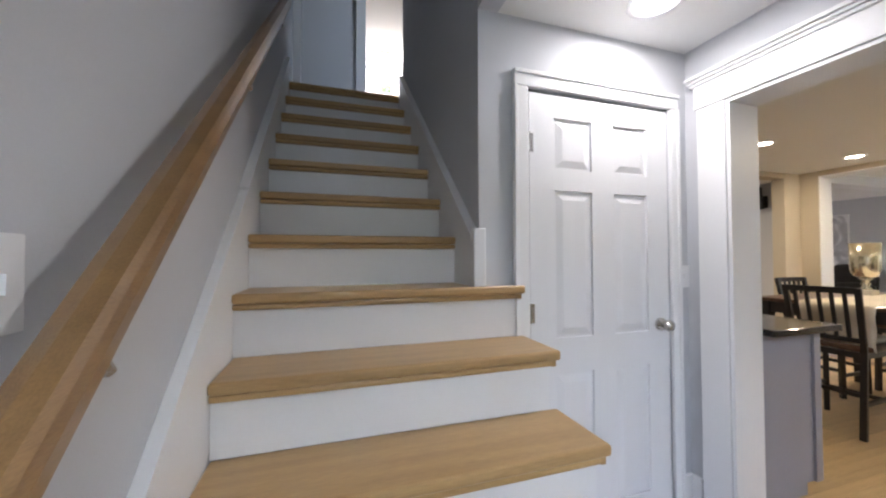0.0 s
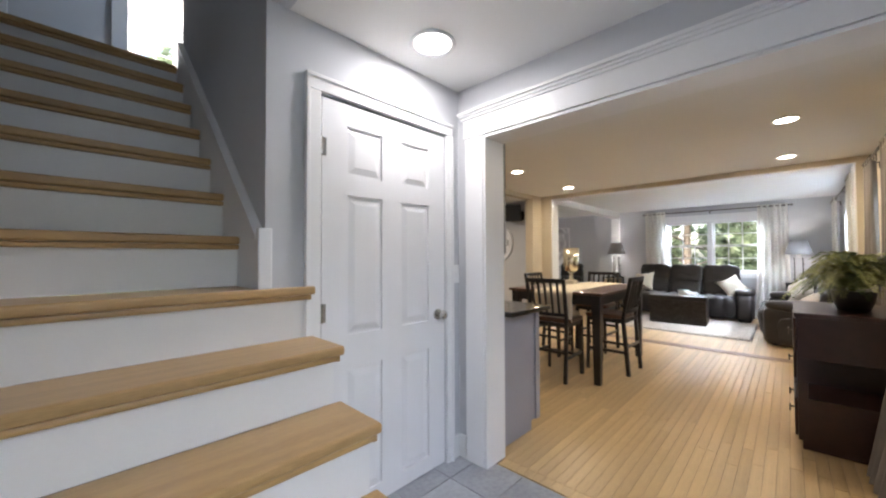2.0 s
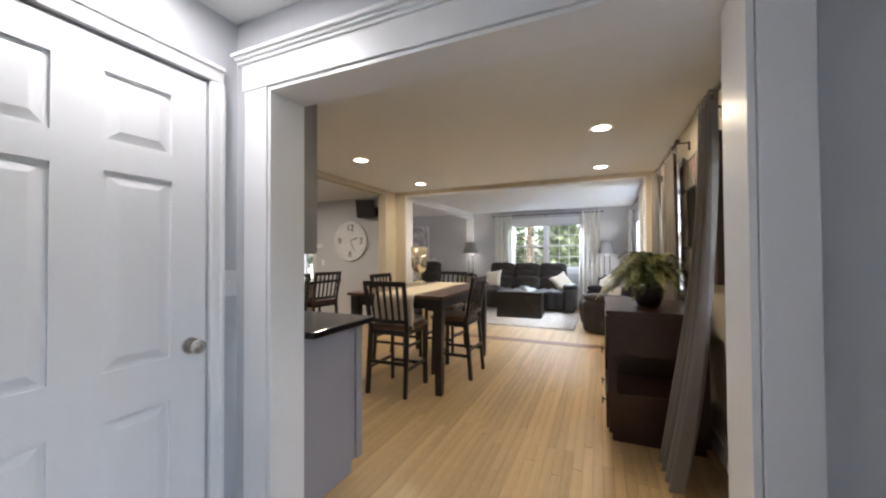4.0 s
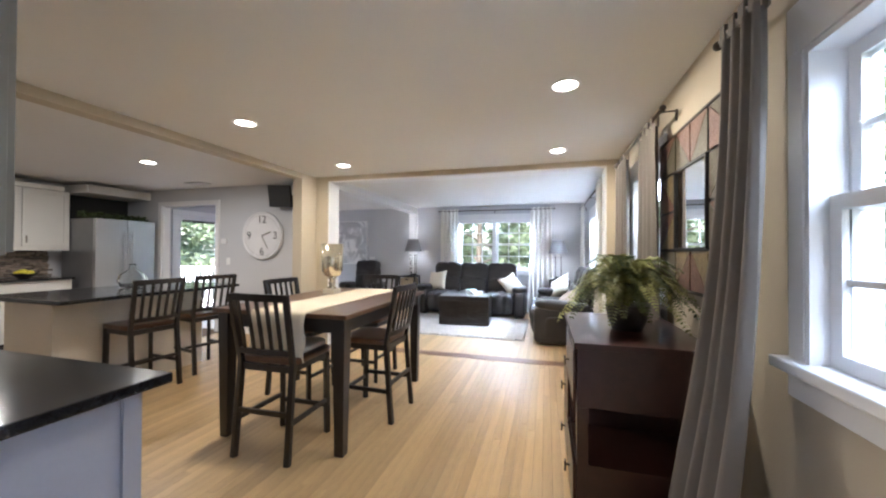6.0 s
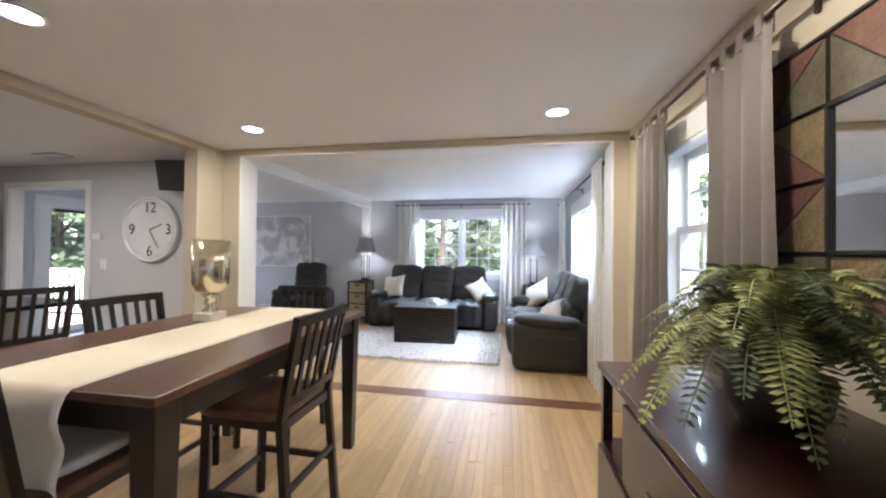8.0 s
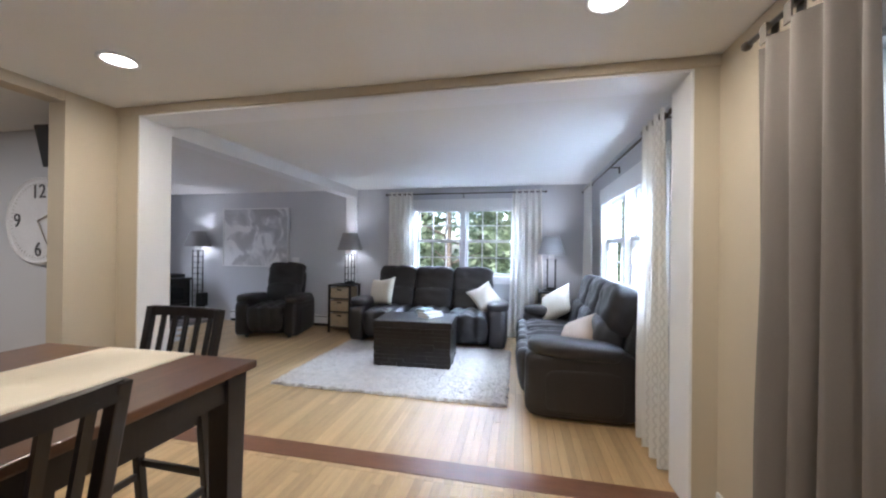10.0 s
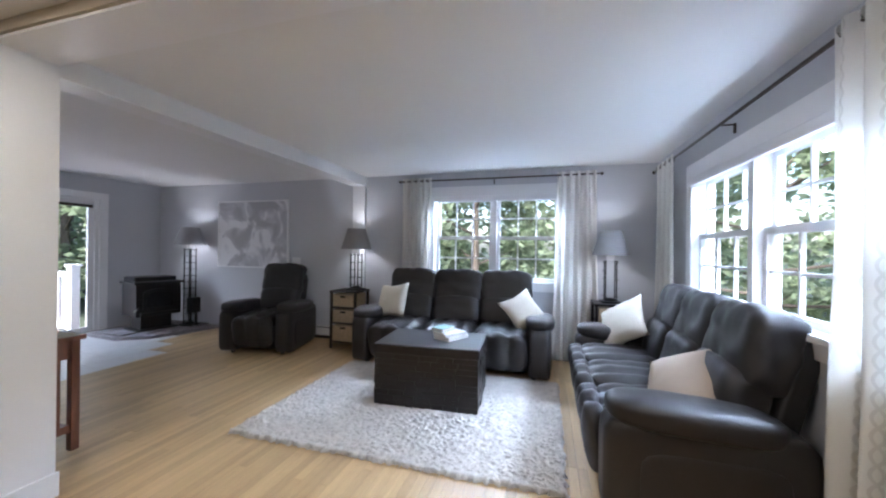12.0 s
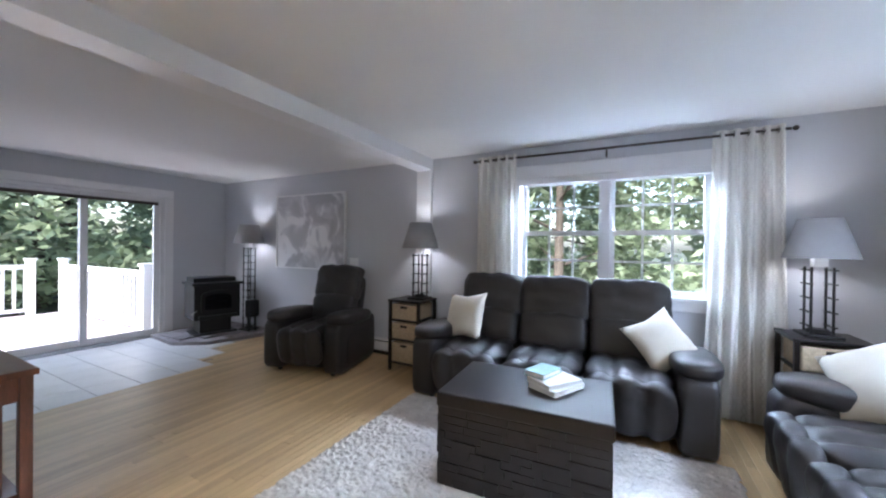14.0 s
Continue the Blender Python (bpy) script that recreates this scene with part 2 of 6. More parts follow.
def bar(bm, a, b, w, t):
    """A square bar from a to b, w wide across and t thick."""
    a, b = Vector(a), Vector(b)
    d = b - a
    m = Matrix.Translation((a + b) / 2) @ d.to_track_quat("Z", "Y").to_matrix().to_4x4()
    obox(bm, m, w, t, d.length)


def lathe(bm, prof, n=28, c=(0, 0, 0)):
    rings = []
    for r, z in prof:
        rings.append([bm.verts.new((c[0] + r * math.cos(2 * math.pi * i / n), c[1] + r * math.sin(2 * math.pi * i / n), c[2] + z)) for i in range(n)])
    for a, b in zip(rings, rings[1:]):
        for i in range(n):
            bm.faces.new((a[i], a[(i + 1) % n], b[(i + 1) % n], b[i]))
    for ring, flip in ((rings[0], True), (rings[-1], False)):
        if (Vector(ring[0].co) - Vector(ring[n // 2].co)).length > 1e-4:
            bm.faces.new(ring[::-1] if flip else ring)


def prism(bm, pts, z0, z1):
    a = [bm.verts.new((x, y, z0)) for x, y in pts]
    b = [bm.verts.new((x, y, z1)) for x, y in pts]
    bm.faces.new(a[::-1]), bm.faces.new(b)
    for i in range(len(pts)):
        j = (i + 1) % len(pts)
        bm.faces.new((a[i], a[j], b[j], b[i]))


def soften(bm, w, seg=2):
    es = [e for e in bm.edges if len(e.link_faces) == 2 and e.calc_face_angle(0) > 0.6]
    bmesh.ops.bevel(bm, geom=es, offset=w, segments=seg, affect="EDGES", profile=0.6, clamp_overlap=True)


def puff(bm, m, sx, sy, sz, p=4.0, n=8, sag=0.0, seams=0, depth=0.02, axis=0, wrinkle=0.0):
    """A stuffed block: rounded like a cushion, with sewn channels across an axis and small creases."""
    bmesh.ops.create_cube(bm, size=2.0)
    bmesh.ops.subdivide_edges(bm, edges=bm.edges[:], cuts=n, use_grid_fill=True)
    allv = list(bm.verts)
    for v in allv:
        c = v.co
        k = (abs(c.x) ** p + abs(c.y) ** p + abs(c.z) ** p) ** (1 / p)
        top = max(abs(c.x), abs(c.y), abs(c.z))
        q = c * (top / k)
        out = Vector((q.x * sx / 2, q.y * sy / 2, q.z * sz / 2))
        if seams:
            u = (q.x, q.y)[axis] * 0.5 + 0.5
            w = abs(math.sin(math.pi * u * seams)) ** 0.5
            edge = 1 - w
            out -= Vector((0 if axis == 0 else q.x, 0 if axis == 1 else q.y, q.z)) * edge * depth
        if wrinkle:
            out += Vector(noise.noise_vector(Vector((q.x * sx, q.y * sy, q.z * sz)) * 5)) * wrinkle
        v.co = m @ out
    for v in allv:
        for f in v.link_faces:
            f.smooth = True


def thing(name, m, label, category, group="", kind=""):
    ob = new(name)
    ob.empty_display_size = 0.1
    ob.matrix_world = m
    return tagged(ob, label, category, group, kind)


def part(name, bm, material, parent, label="", smooth=False, bevel=0.0, seg=2):
    if bevel:
        soften(bm, bevel, seg)
    bmesh.ops.recalc_face_normals(bm, faces=bm.faces)
    me = bpy.data.meshes.new(name)
    if smooth:
        for f in bm.faces:
            f.smooth = True
    bm.to_mesh(me)
    bm.free()
    me.materials.append(material)
    ob = new(name, me)
    ob.parent = parent
    if label:
        ob["label"] = label
    return ob


def piece(name, me, place, parent):
    ob = new(name, me)
    ob.location = place
    ob.parent = parent
    return ob


def solid(name, material, label, category, kind="structure", bevel=0.0, group="", *boxes):
    bm = bmesh.new()
    for b in boxes:
        box(bm, *b)
    ob = part(name, bm, material, None, bevel=bevel)
    return tagged(ob, label, category, group, kind)


def bx(*b, bevel=0.0):
    bm = bmesh.new()
    box(bm, *b)
    if bevel:
        soften(bm, bevel)
    return bm


def wall_x(name, x0, x1, y0, y1, z0, z1, holes, material, label):
    """A wall that runs along y, with holes (y0, y1, z0, z1)."""
    ys = sorted({y0, y1, *(v for h in holes for v in h[:2])})
    zs = sorted({z0, z1, *(v for h in holes for v in h[2:])})
    bm = bmesh.new()
    for a, b in zip(ys, ys[1:]):
        for c, d in zip(zs, zs[1:]):
            if not any(h[0] < (a + b) / 2 < h[1] and h[2] < (c + d) / 2 < h[3] for h in holes):
                box(bm, x0, x1, a, b, c, d)
    return tagged(part(name, bm, material, None), label, "wall", kind="structure")


def wall_y(name, y0, y1, x0, x1, z0, z1, holes, material, label):
    xs = sorted({x0, x1, *(v for h in holes for v in h[:2])})
    zs = sorted({z0, z1, *(v for h in holes for v in h[2:])})
    bm = bmesh.new()
    for a, b in zip(xs, xs[1:]):
        for c, d in zip(zs, zs[1:]):
            if not any(h[0] < (a + b) / 2 < h[1] and h[2] < (c + d) / 2 < h[3] for h in holes):
                box(bm, a, b, y0, y1, c, d)
    return tagged(part(name, bm, material, None), label, "wall", kind="structure")


# ---- structure ----
CH = 2.37  # ceiling height
FAR, NORTH, SOUTH_D, SOUTH_L = 10.0, 7.24, -0.52, -0.52
GW = "smooth light grey painted plaster wall"
wall_y("wall_south_dining", SOUTH_D - 0.16, SOUTH_D, 2.31, 6.368, -0.1, CH, [(2.42, 3.33, 0.98, 1.95), (4.74, 5.60, 0.98, 1.98)], CREAM, "cream painted dining room wall with two windows")
wall_y("wall_south_living", SOUTH_L - 0.16, SOUTH_L, 6.602, FAR, -0.1, CH, [(7.03, 8.97, 0.97, 1.98)], WALL, "light grey living room wall with a wide window")
wall_x("wall_east", FAR, FAR + 0.16, SOUTH_L - 0.16, NORTH + 0.16, -0.1, CH, [(0.52, 2.21, 0.94, 2.05)], WALL, "light grey end wall with a double window")
wall_y("wall_north", NORTH, NORTH + 0.16, 6.722, FAR, -0.1, CH, [(7.28, 9.10, 0.02, 2.03)], WALL, "light grey wall with a sliding patio door")
wall_y("wall_kitchen_north", 7.62, 7.72, 2.15, 6.72, -0.1, CH, [], WALL, "light grey kitchen wall behind the cabinets")
wall_x("wall_kitchen_east", 6.60, 6.72, 3.56, 7.62, -0.1, CH, [(5.50, 6.70, -0.1, 2.08)], WALL, "light grey kitchen wall with a cased doorway")
wall_y("wall_stub_dining", 3.415, 3.558, 6.05, 6.368, -0.1, CH, [], CREAM, "short cream wall beside the kitchen opening")
wall_x("wall_header_living", 6.37, 6.60, -0.68, 3.558, -0.1, CH, [(-0.40, 3.22, -0.1, 2.31)], CREAM, "cream header and jambs of the wide living room opening")
wall_x("wall_foyer_east", 2.133, 2.307, -0.52, 1.705, -0.1, CH, [(-0.19, 1.49, -0.1, 2.03)], WALL, "light grey foyer wall with a wide cased opening")
wall_x("wall_closet_side", 2.15, 2.30, 1.825, 7.62, -0.1, CH, [], WALL, "kitchen wall behind the cabinets")
wall_y("wall_closet_door", 1.705, 1.82, 0.924, 2.307, -0.1, CH, [(1.165, 1.995, -0.1, 2.045)], WALL, "light grey wall round the closet door")
wall_y("wall_closet_above", 1.705, 1.82, 0.924, 2.307, CH, 5.0, [], WALL, "light grey upper wall over the closet")
wall_x("wall_stair_inner", 0.924, 1.02, 1.82, 3.4, -0.1, 5.0, [], WALL, "light grey wall along the upper stairs")
wall_x("wall_stair_outer", -0.185, -0.045, -1.45, 7.3, -0.1, 5.0, [], WALL, "light grey wall along the staircase with the handrail")
# the hole is for an added window, out of view
wall_y("wall_foyer_south", -0.68, -0.525, -0.13, 2.307, -0.1, CH, [(0.15, 1.25, 0.75, 2.05)], WALL, "light grey foyer front wall")
wall_y("wall_closet_back", 2.6, 2.7, 1.02, 2.15, -0.1, CH, [], WALL, "plain back wall of the closet")
solid("ceiling_foyer", CEIL, "flat white foyer ceiling", "ceiling", "structure", 0.0, "", (0.924, 2.133, -0.525, 1.705, CH, CH + 0.12))
solid("ceiling_main", CEIL, "flat white ceiling of the dining room, kitchen and living room", "ceiling", "structure", 0.0, "", (2.133, FAR + 0.16, -0.68, 7.72, CH + 0.002, CH + 0.14))
solid("ceiling_stairwell", CEIL, "white ceiling over the stairwell", "ceiling", "structure", 0.0, "", (-0.27, 2.3, -0.68, 7.4, 5.0, 5.1))
wall_y("wall_stairwell_front", -0.68, -0.525, -0.13, 2.307, CH + 0.12, 5.0, [], WALL, "plain upper wall of the stairwell")
wall_x("wall_stairwell_side", 0.924, 1.02, -0.525, 1.705, CH, 5.0, [], WALL, "plain upper side wall of the stairwell")
solid("beam_living", TRIM, "pale boxed ceiling beam across the living room", "beam", "structure", 0.004, "", (6.60, FAR, 3.215, 3.41, 2.235, CH + 0.001))
solid("pilaster_living", TRIM, "pale narrow pilaster under the ceiling beam", "pilaster", "structure", 0.004, "", (FAR - 0.05, FAR - 0.001, 3.215, 3.41, 0, 2.235))
solid("beam_kitchen", CREAM, "shallow pale beam between dining room and kitchen", "beam", "structure", 0.004, "", (2.30, 6.05, 3.418, 3.556, 2.30, CH + 0.001))
solid("ceiling_trim_header", CREAM, "cream trim along the dining side of the header", "trim", "structure", 0.003, "", (6.352, 6.369, -0.52, 3.414, 2.315, CH))

# upper hall at the head of the stairs
UZ = 2.705
solid("floor_upper_hall", OAK, "oak floor of the upper hall", "floor", "structure", 0.0, "", (-0.13, 2.3, 3.43, 7.3, UZ - 0.2, UZ))
solid("trim_landing", WALL, "white painted riser under the upper landing", "trim", "structure", 0.0, "", (0.0, 1.0, 3.418, 3.429, UZ - 0.2, UZ - 0.03))
wall_y("wall_upper_hall", 4.05, 4.15, -0.13, 0.56, UZ, 5.0, [], WALL, "light grey wall at the head of the stairs")
wall_y("wall_upper_end", 7.3, 7.4, -0.27, 2.3, UZ, 5.0, [(0.94, 1.54, 3.9, 4.8)], WALL, "end wall of the upper hall with a small window")
wall_x("wall_upper_right", 1.62, 1.72, 3.4, 7.3, UZ, 5.0, [], WALL, "plain wall of the upper hall")
solid("trim_upper_door", TRIM, "white door casing at the head of the stairs", "trim", "structure", 0.004, "", (0.56, 0.66, 4.02, 4.17, UZ, 5.0), (-0.044, 0.03, 4.0, 4.05, UZ, 5.0))

# ---- floors ----
solid("subfloor", DARKJ, "dark timber subfloor under the boards", "floor", "structure", 0.0, "", (2.22, FAR, -0.54, 7.62, -0.12, -0.012))
# unseen slab, added to keep green light off the lawn out of the stairwell
solid("subfloor_light_block", DARKJ, "unseen slab under the stairs added to block lawn light", "floor", "structure", 0.0, "", (-0.13, 2.218, 1.802, 7.95, -0.12, -0.02))
floor = tagged(new("floor"), "honey oak strip floor with fine joints", "floor", kind="structure")
PW = 0.057
rng = random.Random(5)
plank_meshes = {}


def plank_mesh(n):
    if n not in plank_meshes:
        bm = bmesh.new()
        box(bm, 0, n * 0.1 - 0.0015, 0, PW - 0.0016, -0.012, 0)
        me = bpy.data.meshes.new("plank")
        bm.to_mesh(me)
        bm.free()
        me.materials.append(PLANK)
        plank_meshes[n] = me
    return plank_meshes[n]


def in_tile(x, y):
    return y > 5.28 and y > 5.28 + (x - 8.25) * 0.74


jv, jf = [], []


def joined_plank(x0, x1, y0, y1):
    b = len(jv)
    e = 0.0015
    for z in (-0.012, 0.0):
        jv.extend([(x0, y0, z), (x1 - e, y0, z), (x1 - e, y1 - e, z), (x0, y1 - e, z)])
    jf.extend([(b + 4, b + 5, b + 6, b + 7), (b, b + 1, b + 5, b + 4), (b + 1, b + 2, b + 6, b + 5), (b + 2, b + 3, b + 7, b + 6), (b + 3, b, b + 4, b + 7)])


def lay(x0, x1, y0, y1, near):
    rows = int((y1 - y0) / PW)
    for r in range(rows):
        y = y0 + r * PW
        x = x0
        first = True
        while x < x1 - 0.02:
            n = rng.randint(5, 12) if first else rng.randint(9, 17)
            first = False
            if near:
                n = min(n + 3, round((x1 - x) * 10))
            e = min(x + n * 0.1, x1)
            if near and n > 0:
                piece("plank", plank_mesh(n), (x, y, 0), floor)
            elif not in_tile((x + e) / 2, y):
                joined_plank(x, e, y, y + PW)
            x = e


lay(2.3, 6.3, -0.52, 3.40, True)
lay(6.3, 6.34, -0.52, 3.40, False)
lay(2.3, 6.34, 3.356, 7.6, False)
lay(2.22, 2.3, -0.36, 1.48, False)
lay(6.51, FAR, -0.52, NORTH - 0.02, False)
lay(6.34, 6.51, 3.22, 7.6, False)
me = bpy.data.meshes.new("joined_planks")
me.from_pydata(jv, [], jf)
me.materials.append(PLANKJ)
jo = new("joined_planks", me)
jo.parent = floor
tagged(jo, "honey oak strip boards", kind="stuff")
solid("floor_strip", STRIP, "dark wood inlay strip across the oak floor", "floor strip", "structure", 0.0, "", (6.34, 6.508, -0.39, 3.21, -0.012, 0.002))

tiles = tagged(new("floor_tiles"), "pale square ceramic tiles by the patio door", "floor", kind="structure")
solid("tile_bed", GROUT, "grey grout bed under the tiles", "floor", "structure", 0.0, "", (6.73, 9.99, 5.28, NORTH, -0.0125, -0.008))
bm = bmesh.new()
box(bm, 0, 0.325, 0, 0.325, -0.008, 0.0015)
soften(bm, 0.002, 1)
tme = bpy.data.meshes.new("tile")
bm.to_mesh(tme)
bm.free()
tme.materials.append(PALET)
for i in range(8):
    for j in range(6):
        x, y = 6.73 + i * 0.33, 5.28 + j * 0.33
        if in_tile(x + 0.1, y + 0.2) and y < NORTH - 0.2:
            piece("tile", tme, (x, y, 0), tiles)
slate = tagged(new("floor_foyer"), "grey slate tile floor of the foyer", "floor", kind="structure")
solid("foyer_bed", GROUT, "grey grout bed of the foyer floor", "floor", "structure", 0.0, "", (-0.13, 2.218, -0.525, 1.8, -0.12, -0.006))
bm = bmesh.new()
box(bm, 0, 0.295, 0, 0.295, -0.006, 0.001)
soften(bm, 0.002, 1)
tme = bpy.data.meshes.new("tile")
bm.to_mesh(tme)
bm.free()
tme.materials.append(SLATE)
for i in range(8):
    for j in range(8):
        piece("tile", tme, (-0.13 + i * 0.3 - 0.06, -0.52 + j * 0.3, 0), slate)

# ---- baseboards, casings, heaters ----
BB = [(2.33, 6.35, SOUTH_D, SOUTH_D + 0.015), (6.62, 6.74, SOUTH_L, SOUTH_L + 0.015), (6.05, 6.35, 3.40, 3.414)]
for a in BB:
    solid("baseboard", TRIM, "white painted baseboard", "baseboard", "structure", 0.004, "", (*a, 0, 0.13))
solid("baseboard", TRIM, "white painted baseboard", "baseboard", "structure", 0.004, "", (6.585, 6.599, 3.57, 5.41, 0, 0.13))
solid("baseboard", TRIM, "white painted baseboard at the post", "baseboard", "structure", 0.004, "", (6.352, 6.618, 3.192, 3.206, 0, 0.13))
solid("baseboard", TRIM, "white painted baseboard", "baseboard", "structure", 0.006, "", (2.0, 2.13, 1.688, 1.704, 0, 0.14), (2.115, 2.132, 1.64, 1.688, 0, 0.14))


def heater(x0, x1, y0, y1):
    t = thing("baseboard_heater", pose(0, 0, 0), "white metal baseboard heater along the wall", "heater")
    bm = bx(x0, x1, y0, y1, 0.05, 0.19, bevel=0.008)
    part("cover", bm, TRIM, t)
    # near-black strip and block paint the shade of the slot and floor gap
    if x1 - x0 < y1 - y0:
        part("slot_shade", bx(x0 - 0.003, x0 + 0.01, y0, y1, 0.165, 0.176), DARK, t)
        part("foot", bx(x0 + 0.02, x1, y0, y1, 0, 0.05), DARK, t)
    else:
        part("slot_shade", bx(x0, x1, y1 - 0.01, y1 + 0.003, 0.165, 0.176), DARK, t)
        part("foot", bx(x0, x1, y0, y1 - 0.02, 0, 0.05), DARK, t)


heater(FAR - 0.07, FAR - 0.002, 3.42, 5.7)
heater(FAR - 0.07, FAR - 0.002, -0.3, 3.205)
heater(6.75, 9.9, SOUTH_L + 0.002, SOUTH_L + 0.07)

# cased opening foyer -> dining
op = thing("opening_trim", pose(0, 0, 0), "white painted casing with a moulded head round the wide opening", "door casing", kind="structure")
part("casing", bx(2.113, 2.132, 1.492, 1.63, 0, 2.03), TRIM, op, bevel=0.003)
part("casing", bx(2.113, 2.132, -0.305, -0.192, 0, 2.03), TRIM, op, bevel=0.003)
part("head", bx(2.108, 2.132, -0.315, 1.64, 2.032, 2.15), TRIM, op, bevel=0.003)
bm = bmesh.new()
for i, (o, z0, z1) in enumerate(((0.035, 2.15, 2.165), (0.048, 2.165, 2.178), (0.062, 2.178, 2.195))):
    box(bm, 2.132 - o, 2.131, -0.31 - o / 4, 1.65 + o / 4, z0, z1)
part("crown", bm, TRIM, op, bevel=0.004)
part("jamb", bx(2.118, 2.312, 1.472, 1.489, 0, 2.012), TRIM, op)
part("jamb", bx(2.118, 2.312, -0.189, -0.172, 0, 2.012), TRIM, op)
part("jamb_head", bx(2.118, 2.312, -0.189, 1.489, 2.013, 2.029), TRIM, op)
part("casing", bx(2.308, 2.325, 1.492, 1.56, 0, 2.03), TRIM, op)
part("casing", bx(2.308, 2.325, -0.29, -0.192, 0, 2.1), TRIM, op)

# living opening lining
op2 = thing("opening_trim", pose(0, 0, 0), "white lining of the wide opening to the living room", "door casing", kind="structure")
part("jamb", bx(6.362, 6.608, 3.206, 3.219, 0, 2.295), TRIM, op2)
part("jamb", bx(6.362, 6.608, -0.399, -0.385, 0, 2.295), TRIM, op2)
part("jamb_head", bx(6.362, 6.608, -0.399, 3.219, 2.296, 2.309), TRIM, op2)
# kitchen doorway casing
op3 = thing("opening_trim", pose(0, 0, 0), "white casing round the kitchen doorway", "door casing", kind="structure")
part("casing", bx(6.582, 6.599, 6.70, 6.78, 0, 2.08), TRIM, op3, bevel=0.003)
part("casing", bx(6.582, 6.599, 5.42, 5.50, 0, 2.08), TRIM, op3, bevel=0.003)
part("head", bx(6.582, 6.599, 5.42, 6.78, 2.081, 2.16), TRIM, op3, bevel=0.003)
part("jamb", bx(6.595, 6.725, 5.501, 5.515, 0, 2.079), TRIM, op3)
part("jamb", bx(6.595, 6.725, 6.685, 6.699, 0, 2.079), TRIM, op3)


# ---- windows ----
def sash(t, w, z0, z1, y, cols, rows, name):
    bm = bmesh.new()
    s = 0.045
    box(bm, -w / 2, -w / 2 + s, y - 0.02, y + 0.02, z0, z1), box(bm, w / 2 - s, w / 2, y - 0.02, y + 0.02, z0, z1)
    box(bm, -w / 2 + s, w / 2 - s, y - 0.02, y + 0.02, z0, z0 + s), box(bm, -w / 2 + s, w / 2 - s, y - 0.02, y + 0.02, z1 - s, z1)
    so = part(name, bm, TRIM, t)
    gw, gh = w - 2 * s, z1 - z0 - 2 * s
    for i in range(1, cols):
        x = -w / 2 + s + gw * i / cols
        part("muntin", bx(x - 0.009, x + 0.009, y - 0.012, y + 0.012, z0 + s, z1 - s), TRIM, so)
    for j in range(1, rows):
        z = z0 + s + gh * j / rows
        part("muntin", bx(-w / 2 + s, w / 2 - s, y - 0.010, y + 0.010, z - 0.009, z + 0.009), TRIM, so)
    for i in range(cols):
        for j in range(rows):
            a, b = -w / 2 + s + gw * i / cols, z0 + s + gh * j / rows
            p = part("pane", bx(a, a + gw / cols, y - 0.003, y + 0.003, b, b + gh / rows), GLASS, so)
            p.visible_shadow = False


def hung_window(number, m, w, z0, z1, cols, rows, casing=0.09, units=1, top=0.09, meet=0.5, label="white double-hung window with grilles"):
    """Local axes: x along the wall, y out of the room from its inner face, z up."""
    t = thing("window_%d" % number, m, label, "window", kind="structure")
    bm = bmesh.new()
    box(bm, -w / 2 - casing, -w / 2, -0.02, -0.001, z0 - 0.02, z1 + 0.001), box(bm, w / 2, w / 2 + casing, -0.02, -0.001, z0 - 0.02, z1 + 0.001)
    box(bm, -w / 2 - casing, w / 2 + casing, -0.022, -0.001, z1 + 0.002, z1 + top)
    part("window_frame", bm, TRIM, t, bevel=0.003)
    bm = bmesh.new()
    for x0, x1 in ((-w / 2 + 0.001, -w / 2 + 0.02), (w / 2 - 0.02, w / 2 - 0.001)):
        box(bm, x0, x1, -0.015, 0.16, z0, z1)
    box(bm, -w / 2 + 0.02, w / 2 - 0.02, -0.015, 0.16, z1 - 0.02, z1 - 0.001)
    part("window_jamb", bm, TRIM, t)
    bm = bmesh.new()
    box(bm, -w / 2 - casing - 0.03, w / 2 + casing + 0.03, -0.06, 0.16, z0 - 0.035, z0 + 0.002)
    part("window_sill", bm, TRIM, t, bevel=0.006)
    part("apron", bx(-w / 2 - casing, w / 2 + casing, -0.022, -0.001, z0 - 0.12, z0 - 0.036), TRIM, t, bevel=0.004)
    uw = (w - 0.04) / units
    for u in range(units):
        cx = -w / 2 + 0.02 + uw * (u + 0.5)
        e = new("window_unit")
        e.parent = t
        e.location = (cx, 0, 0)
        ww = uw - (0.05 if units > 1 else 0.0)
        zm = z0 + (z1 - z0) * meet
        sash(e, ww, zm - 0.02, z1 - 0.02, 0.10, cols, rows, "upper_sash")
        sash(e, ww, z0, zm + 0.025, 0.055, cols, rows, "lower_sash")
        if units > 1 and u:
            part("mullion", bx(cx - uw / 2 - 0.03, cx - uw / 2 + 0.03, -0.018, 0.13, z0, z1 - 0.02), TRIM, t)
    return t


hung_window(1, pose(2.875, SOUTH_D, 0, 0, 0, 180), 0.91, 0.98, 1.95, 3, 2, casing=0.07, top=0.16, label="white double-hung dining window with grilles and a deep sill")
hung_window(2, pose(5.17, SOUTH_D, 0, 0, 0, 180), 0.86, 0.98, 1.98, 3, 2, casing=0.07, top=0.14, label="white double-hung window between taupe curtains")
hung_window(3, pose(8.0, SOUTH_L, 0, 0, 0, 180), 1.94, 0.97, 1.98, 3, 2, units=2, top=0.13, label="white wide twin double-hung window behind the loveseat")
